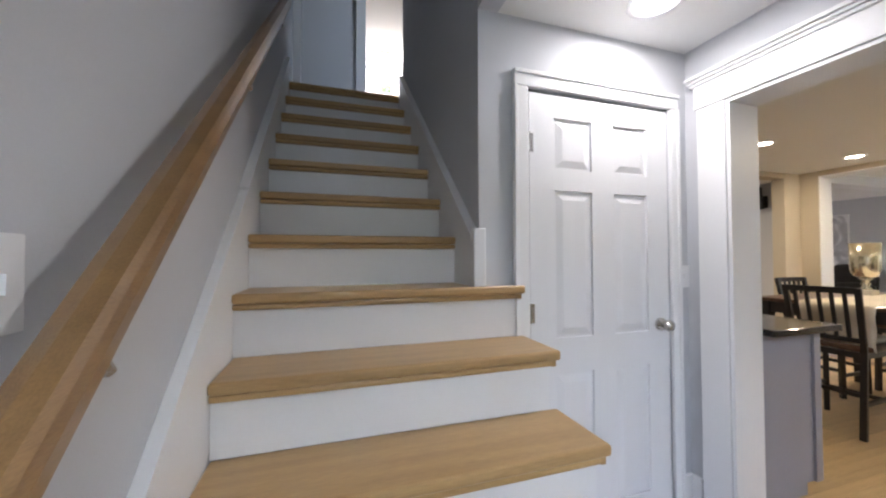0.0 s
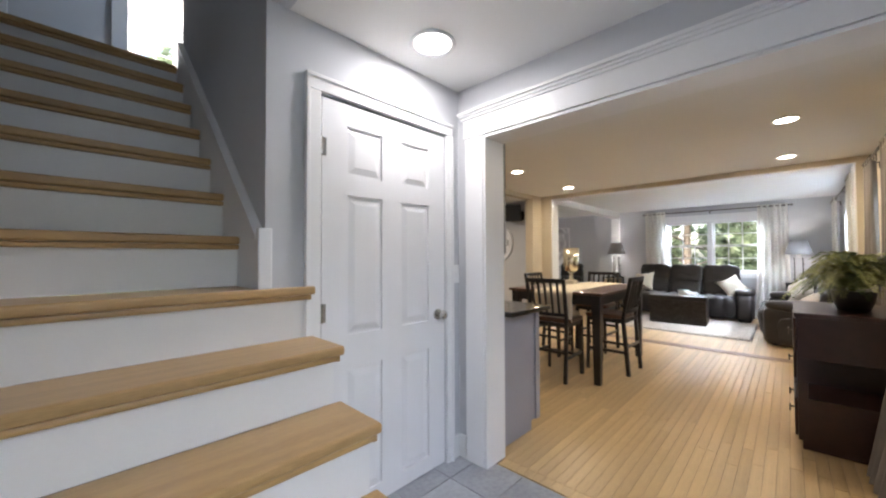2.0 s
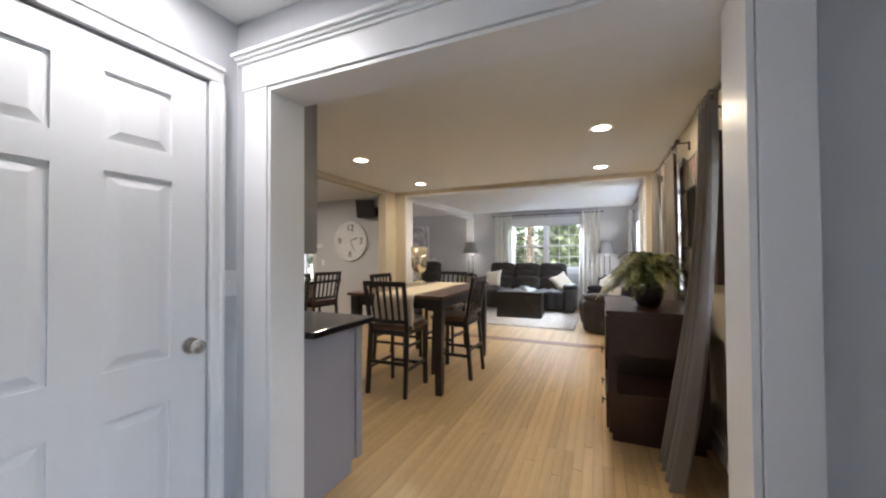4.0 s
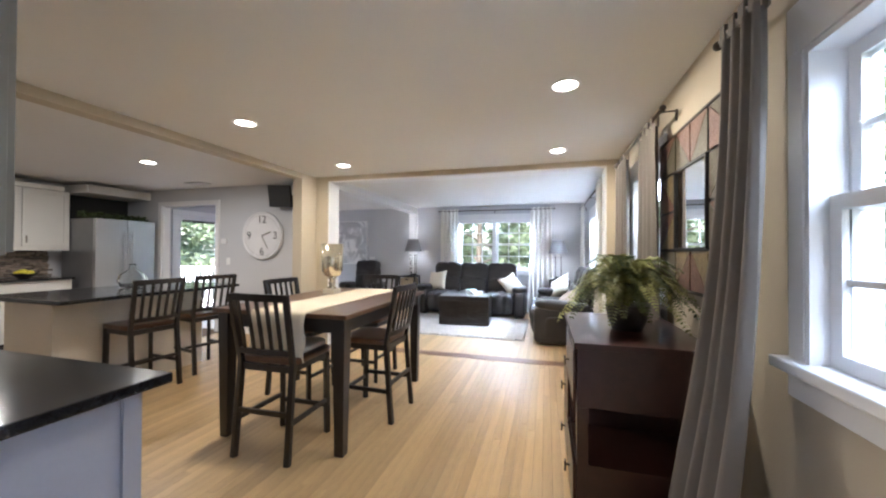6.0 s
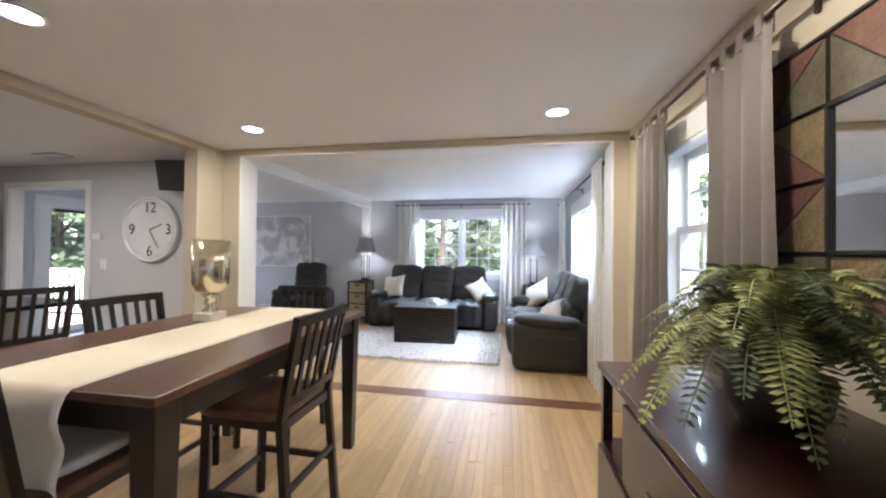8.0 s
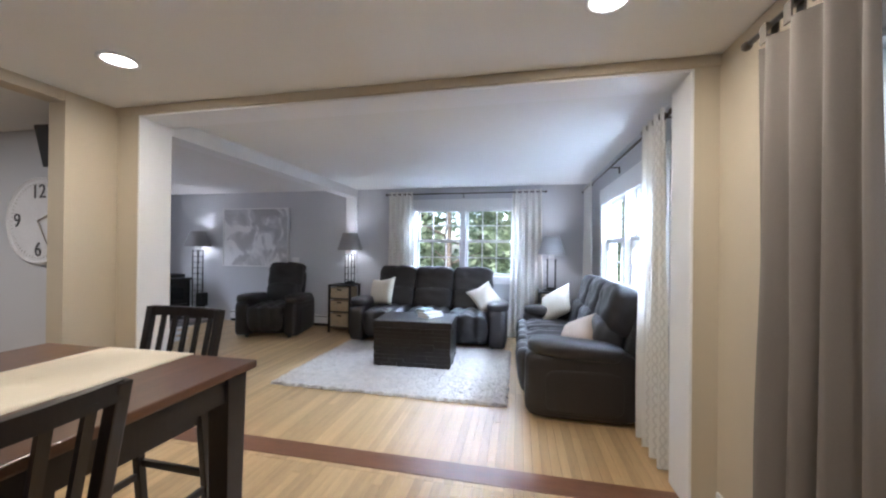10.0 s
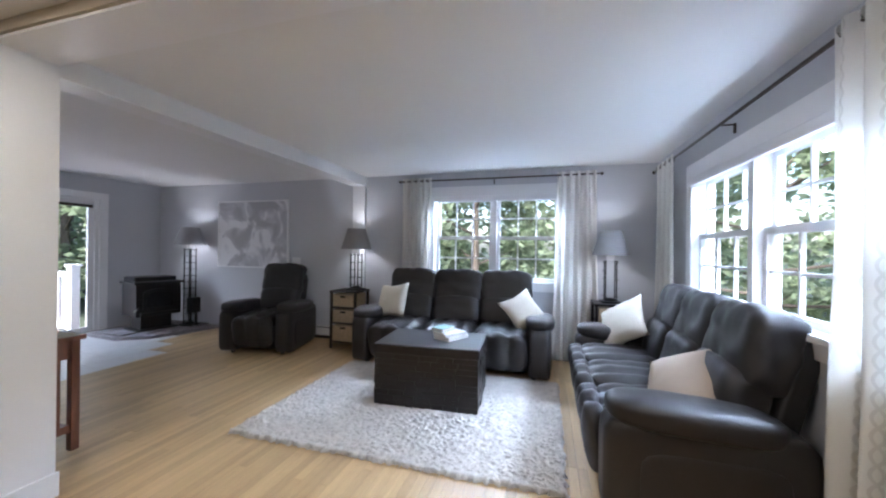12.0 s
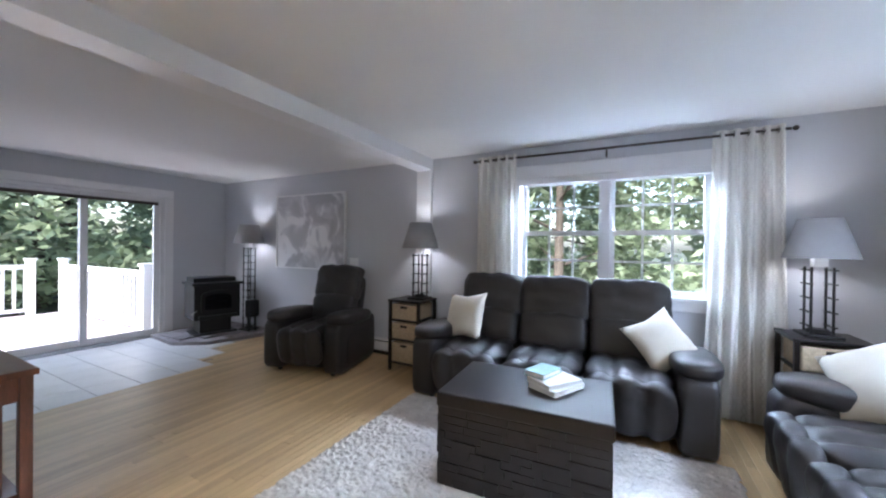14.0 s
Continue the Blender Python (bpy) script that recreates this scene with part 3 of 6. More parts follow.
hung_window(4, pose(FAR, 1.365, 0, 0, 0, -90), 1.69, 0.94, 2.05, 3, 2, units=2, top=0.13, label="white twin double-hung window behind the sofa")
# unseen window, made up so that daylight reaches foyer and lower stairs
hung_window(6, pose(0.70, -0.525, 0, 0, 0, 180), 1.10, 0.75, 2.05, 3, 2, label="unseen white foyer window added to let in daylight")
hung_window(5, pose(1.24, 7.3, 0, 0, 0, 0), 0.6, 3.9, 4.8, 2, 2, casing=0.06, label="small bright window in the upper hall")
for n, (x0, x1, y0, y1, z0, z1) in enumerate(((FAR - 0.035, FAR - 0.003, 0.55, 2.18, 1.98, 2.05), (7.06, 8.94, SOUTH_L + 0.003, SOUTH_L + 0.035, 1.91, 1.98))):
    t = thing("roller_blind", pose(0, 0, 0), "white rolled-up blind at the window head", "blind")
    part("roll", bx(x0, x1, y0, y1, z0, z1), TRIM, t, bevel=0.012, seg=3)

# sliding patio door
sd = thing("door_2", pose(0, NORTH, 0), "white framed sliding glass patio door", "door", kind="structure")
for a in ((7.16, 7.28, -0.02, -0.001, 0, 2.03), (9.1, 9.21, -0.02, -0.001, 0, 2.03), (7.16, 9.21, -0.022, -0.001, 2.031, 2.13)):
    part("casing", bx(*a), TRIM, sd, bevel=0.003)
part("door_frame", bx(7.281, 7.33, 0, 0.14, 0.02, 2.029), TRIM, sd)
part("door_frame", bx(9.05, 9.099, 0, 0.14, 0.02, 2.029), TRIM, sd)
part("door_frame", bx(7.33, 9.05, 0, 0.14, 1.99, 2.029), TRIM, sd)
part("sill", bx(7.281, 9.099, -0.03, 0.14, 0.0, 0.035), STEEL, sd)
for x0, x1, y in ((7.33, 8.27, 0.09), (8.2, 9.05, 0.045)):
    bm = bmesh.new()
    for a in ((x0, x0 + 0.07, 0.036, 1.99), (x1 - 0.07, x1, 0.036, 1.99), (x0 + 0.07, x1 - 0.07, 0.036, 0.12), (x0 + 0.07, x1 - 0.07, 1.91, 1.99)):
        box(bm, a[0], a[1], y - 0.02, y + 0.02, a[2], a[3])
    p = part("panel", bm, TRIM, sd)
    g = part("pane", bx(x0 + 0.07, x1 - 0.07, y - 0.003, y + 0.003, 0.12, 1.91), GLASS, p)
    g.visible_shadow = False
part("blind_rail", bx(7.4, 9.02, 0.0, 0.03, 1.90, 1.94), BRONZE, sd)
part("handle", bx(8.225, 8.245, 0.0, 0.024, 0.85, 1.1), TRIM, sd)


# ---- outdoors ----
bm = bmesh.new()
bmesh.ops.create_grid(bm, x_segments=60, y_segments=60, size=300)
for v in bm.verts:
    v.co.z = -0.75 + 0.05 * noise.noise(v.co * 0.15)
tagged(part("ground", bm, GRASS, None), "green lawn round the house", "ground", kind="structure")


def leaf_cloud(bmv, bmf, c, r, n, rg, s0, s1):
    for _ in range(n):
        d = Vector((rg.gauss(0, 1), rg.gauss(0, 1), rg.gauss(0, 1))).normalized() * (r * rg.random() ** 0.45)
        p = Vector(c) + Vector((d.x, d.y, d.z * 0.75))
        s = rg.uniform(s0, s1)
        a = Vector((rg.gauss(0, 1), rg.gauss(0, 1), rg.gauss(0, 0.5))).normalized()
        b = a.cross(Vector((rg.gauss(0, 1), rg.gauss(0, 1), rg.gauss(0, 1)))).normalized()
        k = len(bmv)
        bmv.extend([p - a * s, p + b * s * 0.45, p + a * s, p - b * s * 0.45])
        bmf.append((k, k + 1, k + 2, k + 3))


def tree(place, h, r, seed, leaf, clumps=46, per=170, low=0.03, size=(0.10, 0.2)):
    rg = random.Random(seed)
    t = thing("tree", Matrix.Translation(place), "leafy green broadleaf tree beyond the house", "tree", "trees round the house")
    bm = bmesh.new()
    rod(bm, (0, 0, 0), (0.1, 0, h * 0.55), 0.16, 0.09, 10)
    rod(bm, (0.1, 0, h * 0.55), (0, 0.1, h * 0.95), 0.09, 0.02, 8)
    v, f = [], []
    for i in range(clumps):
        a, q = rg.uniform(0, 6.283), rg.random()
        z = h * (low + (1 - low) * q)
        rr = r * (1.05 - 0.75 * q ** 2) * rg.uniform(0.3, 1)
        c = (rr * math.cos(a), rr * math.sin(a), z)
        if i % 3 == 0:
            rod(bm, (0.05, 0, z * 0.75), c, 0.05, 0.012, 6)
        leaf_cloud(v, f, c, r * rg.uniform(0.26, 0.42), per, rg, *size)
    part("trunk", bm, BARK, t)
    me = bpy.data.meshes.new("crown")
    me.from_pydata(v, [], f)
    me.materials.append(leaf)
    cr = new("crown", me)
    cr.parent = t
    return t


t1 = tree((17.0, 3.0, -0.75), 8.0, 3.0, 1, LEAF)
t2 = tree((19.0, -1.0, -0.75), 9.0, 3.2, 2, LEAF2)
k = 0
for x, y, s, src in ((17.5, 6.5, 1.0, t2), (22, 1.5, 1.3, t1), (21, 5, 1.3, t2), (21.5, 9, 1.2, t1), (18.5, 10.5, 1.0, t1), (16.5, 14.5, 1.1, t2), (13.5, 16.5, 1.0, t1), (10.5, 18, 1.1, t2), (7.5, 17.5, 1.0, t1), (4.5, 18.5, 1.1, t2), (15, 19.5, 1.5, t1), (9, 21.5, 1.5, t1), (12, 20.5, 1.4, t2), (5, 22, 1.5, t1),
                     (17, -5, 1.0, t1), (13.5, -9.5, 1.1, t2), (10.5, -11.5, 1.0, t1), (7, -12.5, 1.1, t2), (3.5, -12, 1.0, t1), (15.5, -12, 1.4, t1), (9, -16, 1.5, t2), (5, -16, 1.5, t1), (0.5, -14, 1.2, t2), (21, -5, 1.3, t2)):
    k += 1
    c = copy_thing(src, Matrix.Translation((x, y, -0.75)) @ pose(0, 0, 0, 0, 0, 67 * k))
    c.scale = (s, s, s)

# deck with railings
deck = thing("deck", pose(0, 0, 0), "weathered deck boards outside the patio door", "deck")
bm = bmesh.new()
box(bm, 5.3, 9.25, 7.80, 11.5, -0.75, -0.09)
part("deck_frame", bm, BARK, deck)
bm = bmesh.new()
box(bm, 0, 3.95, 0, 0.135, -0.03, 0)
dme = bpy.data.meshes.new("board")
bm.to_mesh(dme)
bm.free()
dme.materials.append(DECKW)
for i in range(26):
    piece("board", dme, (5.3, 7.80 + i * 0.14, -0.06), deck)


def railing(p0, p1, n):
    p0, p1 = Vector(p0), Vector(p1)
    t = thing("railing", pose(0, 0, 0), "white vinyl deck railing with square balusters", "railing", "deck railings")
    up = Vector((0, 0, 1))
    bm = bmesh.new()
    bar(bm, p0 + up * 0.93, p1 + up * 0.93, 0.06, 0.08)
    part("top_rail", bm, VINYL, t)
    bm = bmesh.new()
    bar(bm, p0 + up * 0.1, p1 + up * 0.1, 0.05, 0.06)
    part("bottom_rail", bm, VINYL, t)
    for i in range(n):
        q = p0.lerp(p1, (i + 0.5) / n)
        bm = bmesh.new()
        box(bm, q.x - 0.019, q.x + 0.019, q.y - 0.019, q.y + 0.019, p0.z + 0.12, p0.z + 0.9)
        part("baluster", bm, VINYL, t)
    for q in (p0, p1):
        bm = bmesh.new()
        box(bm, q.x - 0.055, q.x + 0.055, q.y - 0.055, q.y + 0.055, p0.z, p0.z + 1.06)
        box(bm, q.x - 0.075, q.x + 0.075, q.y - 0.075, q.y + 0.075, p0.z + 1.0601, p0.z + 1.09)
        part("post", bm, VINYL, t)


railing((9.15, 7.9, -0.06), (9.15, 11.2, -0.06), 24)
railing((8.75, 11.4, -0.06), (5.4, 11.4, -0.06), 24)

# daylight of the sky, above the outside of each window
# added fill lamp outside the made-up foyer window
area("fill_foyer", (0.7, -1.3, 2.5), (0.7, 1.0, 0.5), 1.1, 0.8, 9)
area("sky_south", (8.0, SOUTH_L - 0.75, 2.5), (8.0, 0.8, 0.6), 2.3, 0.8, 68)
area("sky_east", (FAR + 0.75, 1.37, 2.6), (8.2, 1.37, 0.6), 1.7, 0.8, 66)
area("sky_north", (8.2, NORTH + 0.8, 2.5), (8.2, 5.2, 0.3), 1.8, 0.8, 7)
area("sky_dining", (5.17, SOUTH_D - 0.7, 2.45), (5.17, 1.2, 0.5), 0.9, 0.7, 5)
area("sky_dining_near", (2.9, SOUTH_D - 0.7, 2.4), (2.9, 1.2, 0.5), 0.9, 0.7, 5)


# ---- recessed lamps ----
def can(x, y, z, power, color, glowm, r=0.075):
    t = thing("recessed_light", pose(x, y, z), "round recessed ceiling light, switched on", "ceiling light", "recessed ceiling lights")
    bm = bmesh.new()
    lathe(bm, [(r, 0.0), (r + 0.02, -0.004), (r + 0.022, -0.010), (r, -0.012), (r - 0.004, -0.004), (r - 0.004, 0.0)], 28)
    part("trim_ring", bm, TRIM, t, smooth=True)
    bm = bmesh.new()
    lathe(bm, [(0.001, -0.005), (r - 0.006, -0.003), (r - 0.006, 0.0)], 24)
    part("lens", bm, glowm, t)
    d = bpy.data.lights.new("can_lamp", "AREA")
    d.shape, d.size, d.energy, d.color = "DISK", r * 1.6, power, color
    ob = new("can_lamp", d)
    ob.matrix_world = look((x, y, z - 0.016), (x, y, 0))


WARM = (1.0, 0.86, 0.63)
for x, y in ((4.32, 0.145), (4.32, 2.63), (5.81, 2.64), (5.81, 0.145)):
    can(x, y, CH, 2.8, WARM, CANGLOW)
for x, y in ((5.06, 4.80), (4.2, 5.75)):
    can(x, y, CH, 3.2, (1.0, 0.9, 0.75), CANGLOW)
can(1.63, 1.43, CH, 1.3, (1.0, 0.98, 0.96), WHGLOW, 0.095)
t = thing("flush_light", pose(1.19, 6.85, 5.0), "square frosted flush ceiling light in the upper hall", "ceiling light")
part("base", bx(-0.16, 0.16, -0.16, 0.16, -0.03, -0.001), CHROME, t, bevel=0.005)
part("diffuser", bx(-0.13, 0.13, -0.13, 0.13, -0.14, -0.031), glow("hall_lamp", (1.0, 0.93, 0.8), 1.2), t, bevel=0.02)
d = bpy.data.lights.new("hall_lamp", "POINT")
d.energy, d.shadow_soft_size, d.color = 7.5, 0.1, (1.0, 0.95, 0.9)
new("hall_lamp", d).location = (1.19, 6.85, 4.7)

# ---- staircase ----
stairs = thing("staircase", pose(0, 0, 0), "staircase with oak treads and white risers", "stairs")
RUN, RISE = 0.2465, 0.2218
steps = [(1.164 + RUN * k, 0.709 + 0.236 * k, -0.012, 1.09) for k in (-2, -1)]
steps += [(1.164 + RUN * k, 0.709 + RISE * k, -0.012, 1.09 if k < 3 else 0.89) for k in range(10)]
for i, (y, z, x0, x1) in enumerate(steps):
    ynext = steps[i + 1][0] if i + 1 < len(steps) else y + 0.02
    bottom = steps[i - 1][1] if i else 0.0
    open_end = x1 > 1.0
    last = open_end and steps[i + 1][3] < 1.0
    back = min(ynext + 0.035, 1.70) if open_end else ynext + 0.035
    bm = bmesh.new()
    if last:
        box(bm, x0, 0.89, y - 0.0, ynext + 0.03, z - 0.036, z)
        box(bm, 0.89, x1 + 0.035, y, 1.702, z - 0.036, z)
        bmesh.ops.remove_doubles(bm, verts=bm.verts, dist=0.0001)
    else:
        box(bm, x0, x1 + (0.035 if open_end else 0), y, back, z - 0.036, z)
    part("tread", bm, OAK, stairs, "honey oak tread with a moulded nosing", bevel=0.012, seg=3)
    bm = bmesh.new()
    box(bm, x0, x1 + (0.015 if open_end else 0), y + 0.008, y + 0.03, z - 0.058, z - 0.037)
    part("nosing_moulding", bm, OAK, stairs, bevel=0.008)
    part("riser", bx(x0, x1 - (0.012 if open_end else 0), y + 0.03, y + 0.045, bottom + 0.0005, z - 0.037), TRIM, stairs)
    if open_end:
        part("side_panel", bx(x1 - 0.012, x1, y + 0.03, 1.70, bottom, z - 0.037), TRIM, stairs)
        part("side_moulding", bx(x1 + 0.0005, x1 + 0.016, y + 0.008, 1.70, z - 0.058, z - 0.037), OAK, stairs)


def skirt(name, x0, x1, ya, za, yb, zb, h):
    bm = bmesh.new()
    pts = [(ya, za - 0.25), (yb, zb - 0.25), (yb, zb + h), (ya, za + h)]
    a = [bm.verts.new((x0, y, z)) for y, z in pts]
    b = [bm.verts.new((x1, y, z)) for y, z in pts]
    bm.faces.new(a), bm.faces.new(b[::-1])
    for i in range(4):
        j = (i + 1) % 4
        bm.faces.new((a[i], b[i], b[j], a[j]))
    return part(name, bm, TRIM, stairs, bevel=0.004)


y0, z0 = steps[0][:2]
ym, zm = steps[5][:2]
ye, ze = steps[-1][:2]
skirt("skirt_board", -0.0435, -0.013, y0 - 0.1, z0, ym, zm, 0.17)
skirt("skirt_board", -0.0435, -0.013, ym + 0.0005, zm, ye, ze, 0.17)
skirt("skirt_board", 0.891, 0.923, 1.70, 1.19, ye, ze, 0.15)
skirt("skirt_cap", -0.044, -0.006, ym + 0.001, zm + 0.43, ye, ze + 0.43, -0.235)
skirt("skirt_cap", 0.884, 0.925, 1.70, 1.19 + 0.415, ye, ze + 0.415, -0.235)
part("skirt_end", bx(0.886, 0.942, 1.668, 1.704, 1.152, 1.40), TRIM, stairs, bevel=0.006)

hr = thing("handrail", pose(0, 0, 0), "dark honey wooden handrail fixed to the stair wall", "handrail")
a, b = Vector((0.03, 0.45, 0.856)), Vector((0.03, 2.90, 3.044))
d = (b - a).normalized()
side = Vector((1, 0, 0))
upv = side.cross(d)
bm = bmesh.new()
prof = [(-0.028, -0.03), (0.026, -0.03), (0.030, -0.005), (0.024, 0.012), (0.033, 0.022), (0.026, 0.036), (0.0, 0.042), (-0.026, 0.036), (-0.033, 0.022), (-0.024, 0.012), (-0.030, -0.005)]
for p in (a, b):
    for u, w in prof:
        bm.verts.new(p + side * u * 0.85 + upv * w * 0.95)
bm.verts.ensure_lookup_table()
n = len(prof)
bm.faces.new([bm.verts[i] for i in range(n)]), bm.faces.new([bm.verts[n + i] for i in range(n)][::-1])
for i in range(n):
    j = (i + 1) % n
    bm.faces.new((bm.verts[i], bm.verts[j], bm.verts[n + j], bm.verts[n + i]))
part("rail", bm, RAILW, hr)
for f in (0.15, 0.5, 0.85):
    p = a.lerp(b, f)
    bm = bmesh.new()
    rod(bm, p - upv * 0.03, p - upv * 0.075, 0.008)
    rod(bm, p - upv * 0.075, p - upv * 0.075 - side * 0.07, 0.008)
    part("bracket", bm, CHROME, hr)


# ---- closet door ----
dr = thing("door_1", pose(1.58, 1.70, 0), "closed white six-panel closet door with a satin knob", "door", kind="structure")
W2, DH = 0.408, 2.035
bm = bmesh.new()
box(bm, -W2, W2, 0.012, 0.04, 0.012, DH)
part("leaf_core", bm, DOORP, dr)
cols = ((-0.275, -0.065), (0.065, 0.275))
rows3 = ((0.10, 0.735), (0.90, 1.585), (1.685, 1.925))
bm = bmesh.new()
for a, b in ((-W2, cols[0][0]), (cols[0][1], cols[1][0]), (cols[1][1], W2)):
    box(bm, a, b, 0.0, 0.0119, 0.012, DH)
for c in cols:
    zz = [0.012] + [v for r in rows3 for v in r] + [DH]
    for q in range(0, len(zz), 2):
        box(bm, c[0], c[1], 0.0, 0.0119, zz[q], zz[q + 1])
part("stiles", bm, DOORP, dr)
for c in cols:
    for r in rows3:
        bm = bmesh.new()
        vs = []
        for inset, y in ((0.0, 0.0115), (0.012, 0.0105), (0.042, 0.001), (0.046, 0.0005)):
            vs.append([bm.verts.new((x, y, z)) for x, z in ((c[0] + inset, r[0] + inset), (c[1] - inset, r[0] + inset), (c[1] - inset, r[1] - inset), (c[0] + inset, r[1] - inset))])
        for u, w in zip(vs, vs[1:]):
            for i in range(4):
                j = (i + 1) % 4
                bm.faces.new((u[i], u[j], w[j], w[i]))
        bm.faces.new(vs[-1])
        part("panel", bm, DOORP, dr)
bm = bmesh.new()
rod(bm, (0.345, 0.0, 0.93), (0.345, -0.012, 0.93), 0.032, n=20)
rod(bm, (0.345, -0.012, 0.93), (0.345, -0.04, 0.93), 0.012, n=14)
kb = bmesh.new()
lathe(kb, [(0.012, -0.02), (0.026, -0.012), (0.029, 0.0), (0.024, 0.012), (0.008, 0.018)], 18)
for v in kb.verts:
    v.co = Vector((0.345 + v.co.x, -0.055 - v.co.z, 0.93 + v.co.y))
part("knob_ball", kb, CHROME, dr, "satin nickel door knob", smooth=True)
part("knob_rose", bm, CHROME, dr)
for z in (0.28, 1.02, 1.80):
    bm = bmesh.new()
    rod(bm, (-W2 - 0.004, -0.004, z - 0.045), (-W2 - 0.004, -0.004, z + 0.045), 0.006)
    box(bm, -W2 - 0.002, -W2 + 0.02, -0.002, 0.0, z - 0.043, z + 0.043)
    part("hinge", bm, CHROME, dr)
for x0, x1, z0, z1 in ((-W2 - 0.085, -W2 - 0.012, 0, 2.12), (W2 + 0.012, W2 + 0.068, 0, 2.12), (-W2 - 0.085, W2 + 0.068, 2.048, 2.121)):
    bm = bmesh.new()
    box(bm, x0, x1, -0.018, 0.004, z0, z1 if z0 else 2.0475)
    part("casing", bm, TRIM, dr, bevel=0.006)
    out = x0 if x0 < 0 else x1 - 0.018
    part("casing_bead", bx(out, out + 0.018, -0.026, -0.0185, z0, z1 if z0 else 2.0475) if not z0 else bx(x0, x1, -0.027, -0.0185, z1 - 0.018, z1), TRIM, dr, bevel=0.003)


def switch_plate(m, label="white light switch plate", n=1):
    t = thing("light_switch", m, label, "switch")
    part("plate", bx(-0.037 * n, 0.037 * n, -0.006, 0, -0.058, 0.058, bevel=0.003), TRIM, t)
    for i in range(n):
        x = (i - (n - 1) / 2) * 0.05
        part("toggle", bx(x - 0.006, x + 0.006, -0.016, -0.0062, -0.012, 0.012), TRIM, t)


switch_plate(pose(2.094, 1.703, 1.17))
switch_plate(pose(-0.0445, 0.80, 1.25, 0, 0, 90), "white light switch plate by the stairs", 1)
switch_plate(pose(6.599, 5.24, 1.15, 0, 0, -90))
switch_plate(pose(FAR - 0.001, 4.40, 1.13, 0, 0, -90), n=2)
t = thing("thermostat", pose(6.599, 5.32, 1.48, 0, 0, -90), "small white wall thermostat beside the doorway", "thermostat")
part("body", bx(-0.06, 0.06, -0.025, 0, -0.04, 0.04, bevel=0.005), TRIM, t)


# ---- sofas ----
def cushion(m, s=0.44, material=LINEN, label="plump ivory linen throw pillow on the sofa", twist=0):
    t = thing("throw_pillow", m, label, "pillow", "throw pillows")
    bm = bmesh.new()
    N = 12
    grid = {}
    for sgn in (1, -1):
        for i in range(N + 1):
            for j in range(N + 1):
                u, v = i / N * 2 - 1, j / N * 2 - 1
                k = (1 - u * u) * (1 - v * v)
                edge = 1 + 0.10 * (abs(u * v)) - 0.05
                h = 0.085 * max(k, 0) ** 0.42 + 0.006 * noise.noise(Vector((u * 3, v * 3, sgn)))
                if i in (0, N) or j in (0, N):
                    h = 0
                key = (i, j, sgn if h else 0)
                if key not in grid:
                    pinch = 1 - 0.07 * (1 - u * u) * (abs(v) > 0.95) - 0.07 * (1 - v * v) * (abs(u) > 0.95)
                    grid[key] = bm.verts.new((u * s / 2 * edge * pinch, v * s / 2 * edge * pinch, sgn * h))
        for i in range(N):
            for j in range(N):
                q = [grid[(a, b, 0 if a in (0, N) or b in (0, N) else sgn)] for a, b in ((i, j), (i + 1, j), (i + 1, j + 1), (i, j + 1))]
                try:
                    bm.faces.new(q)
                except ValueError:
                    pass
    part("cover", bm, material, t, smooth=True)


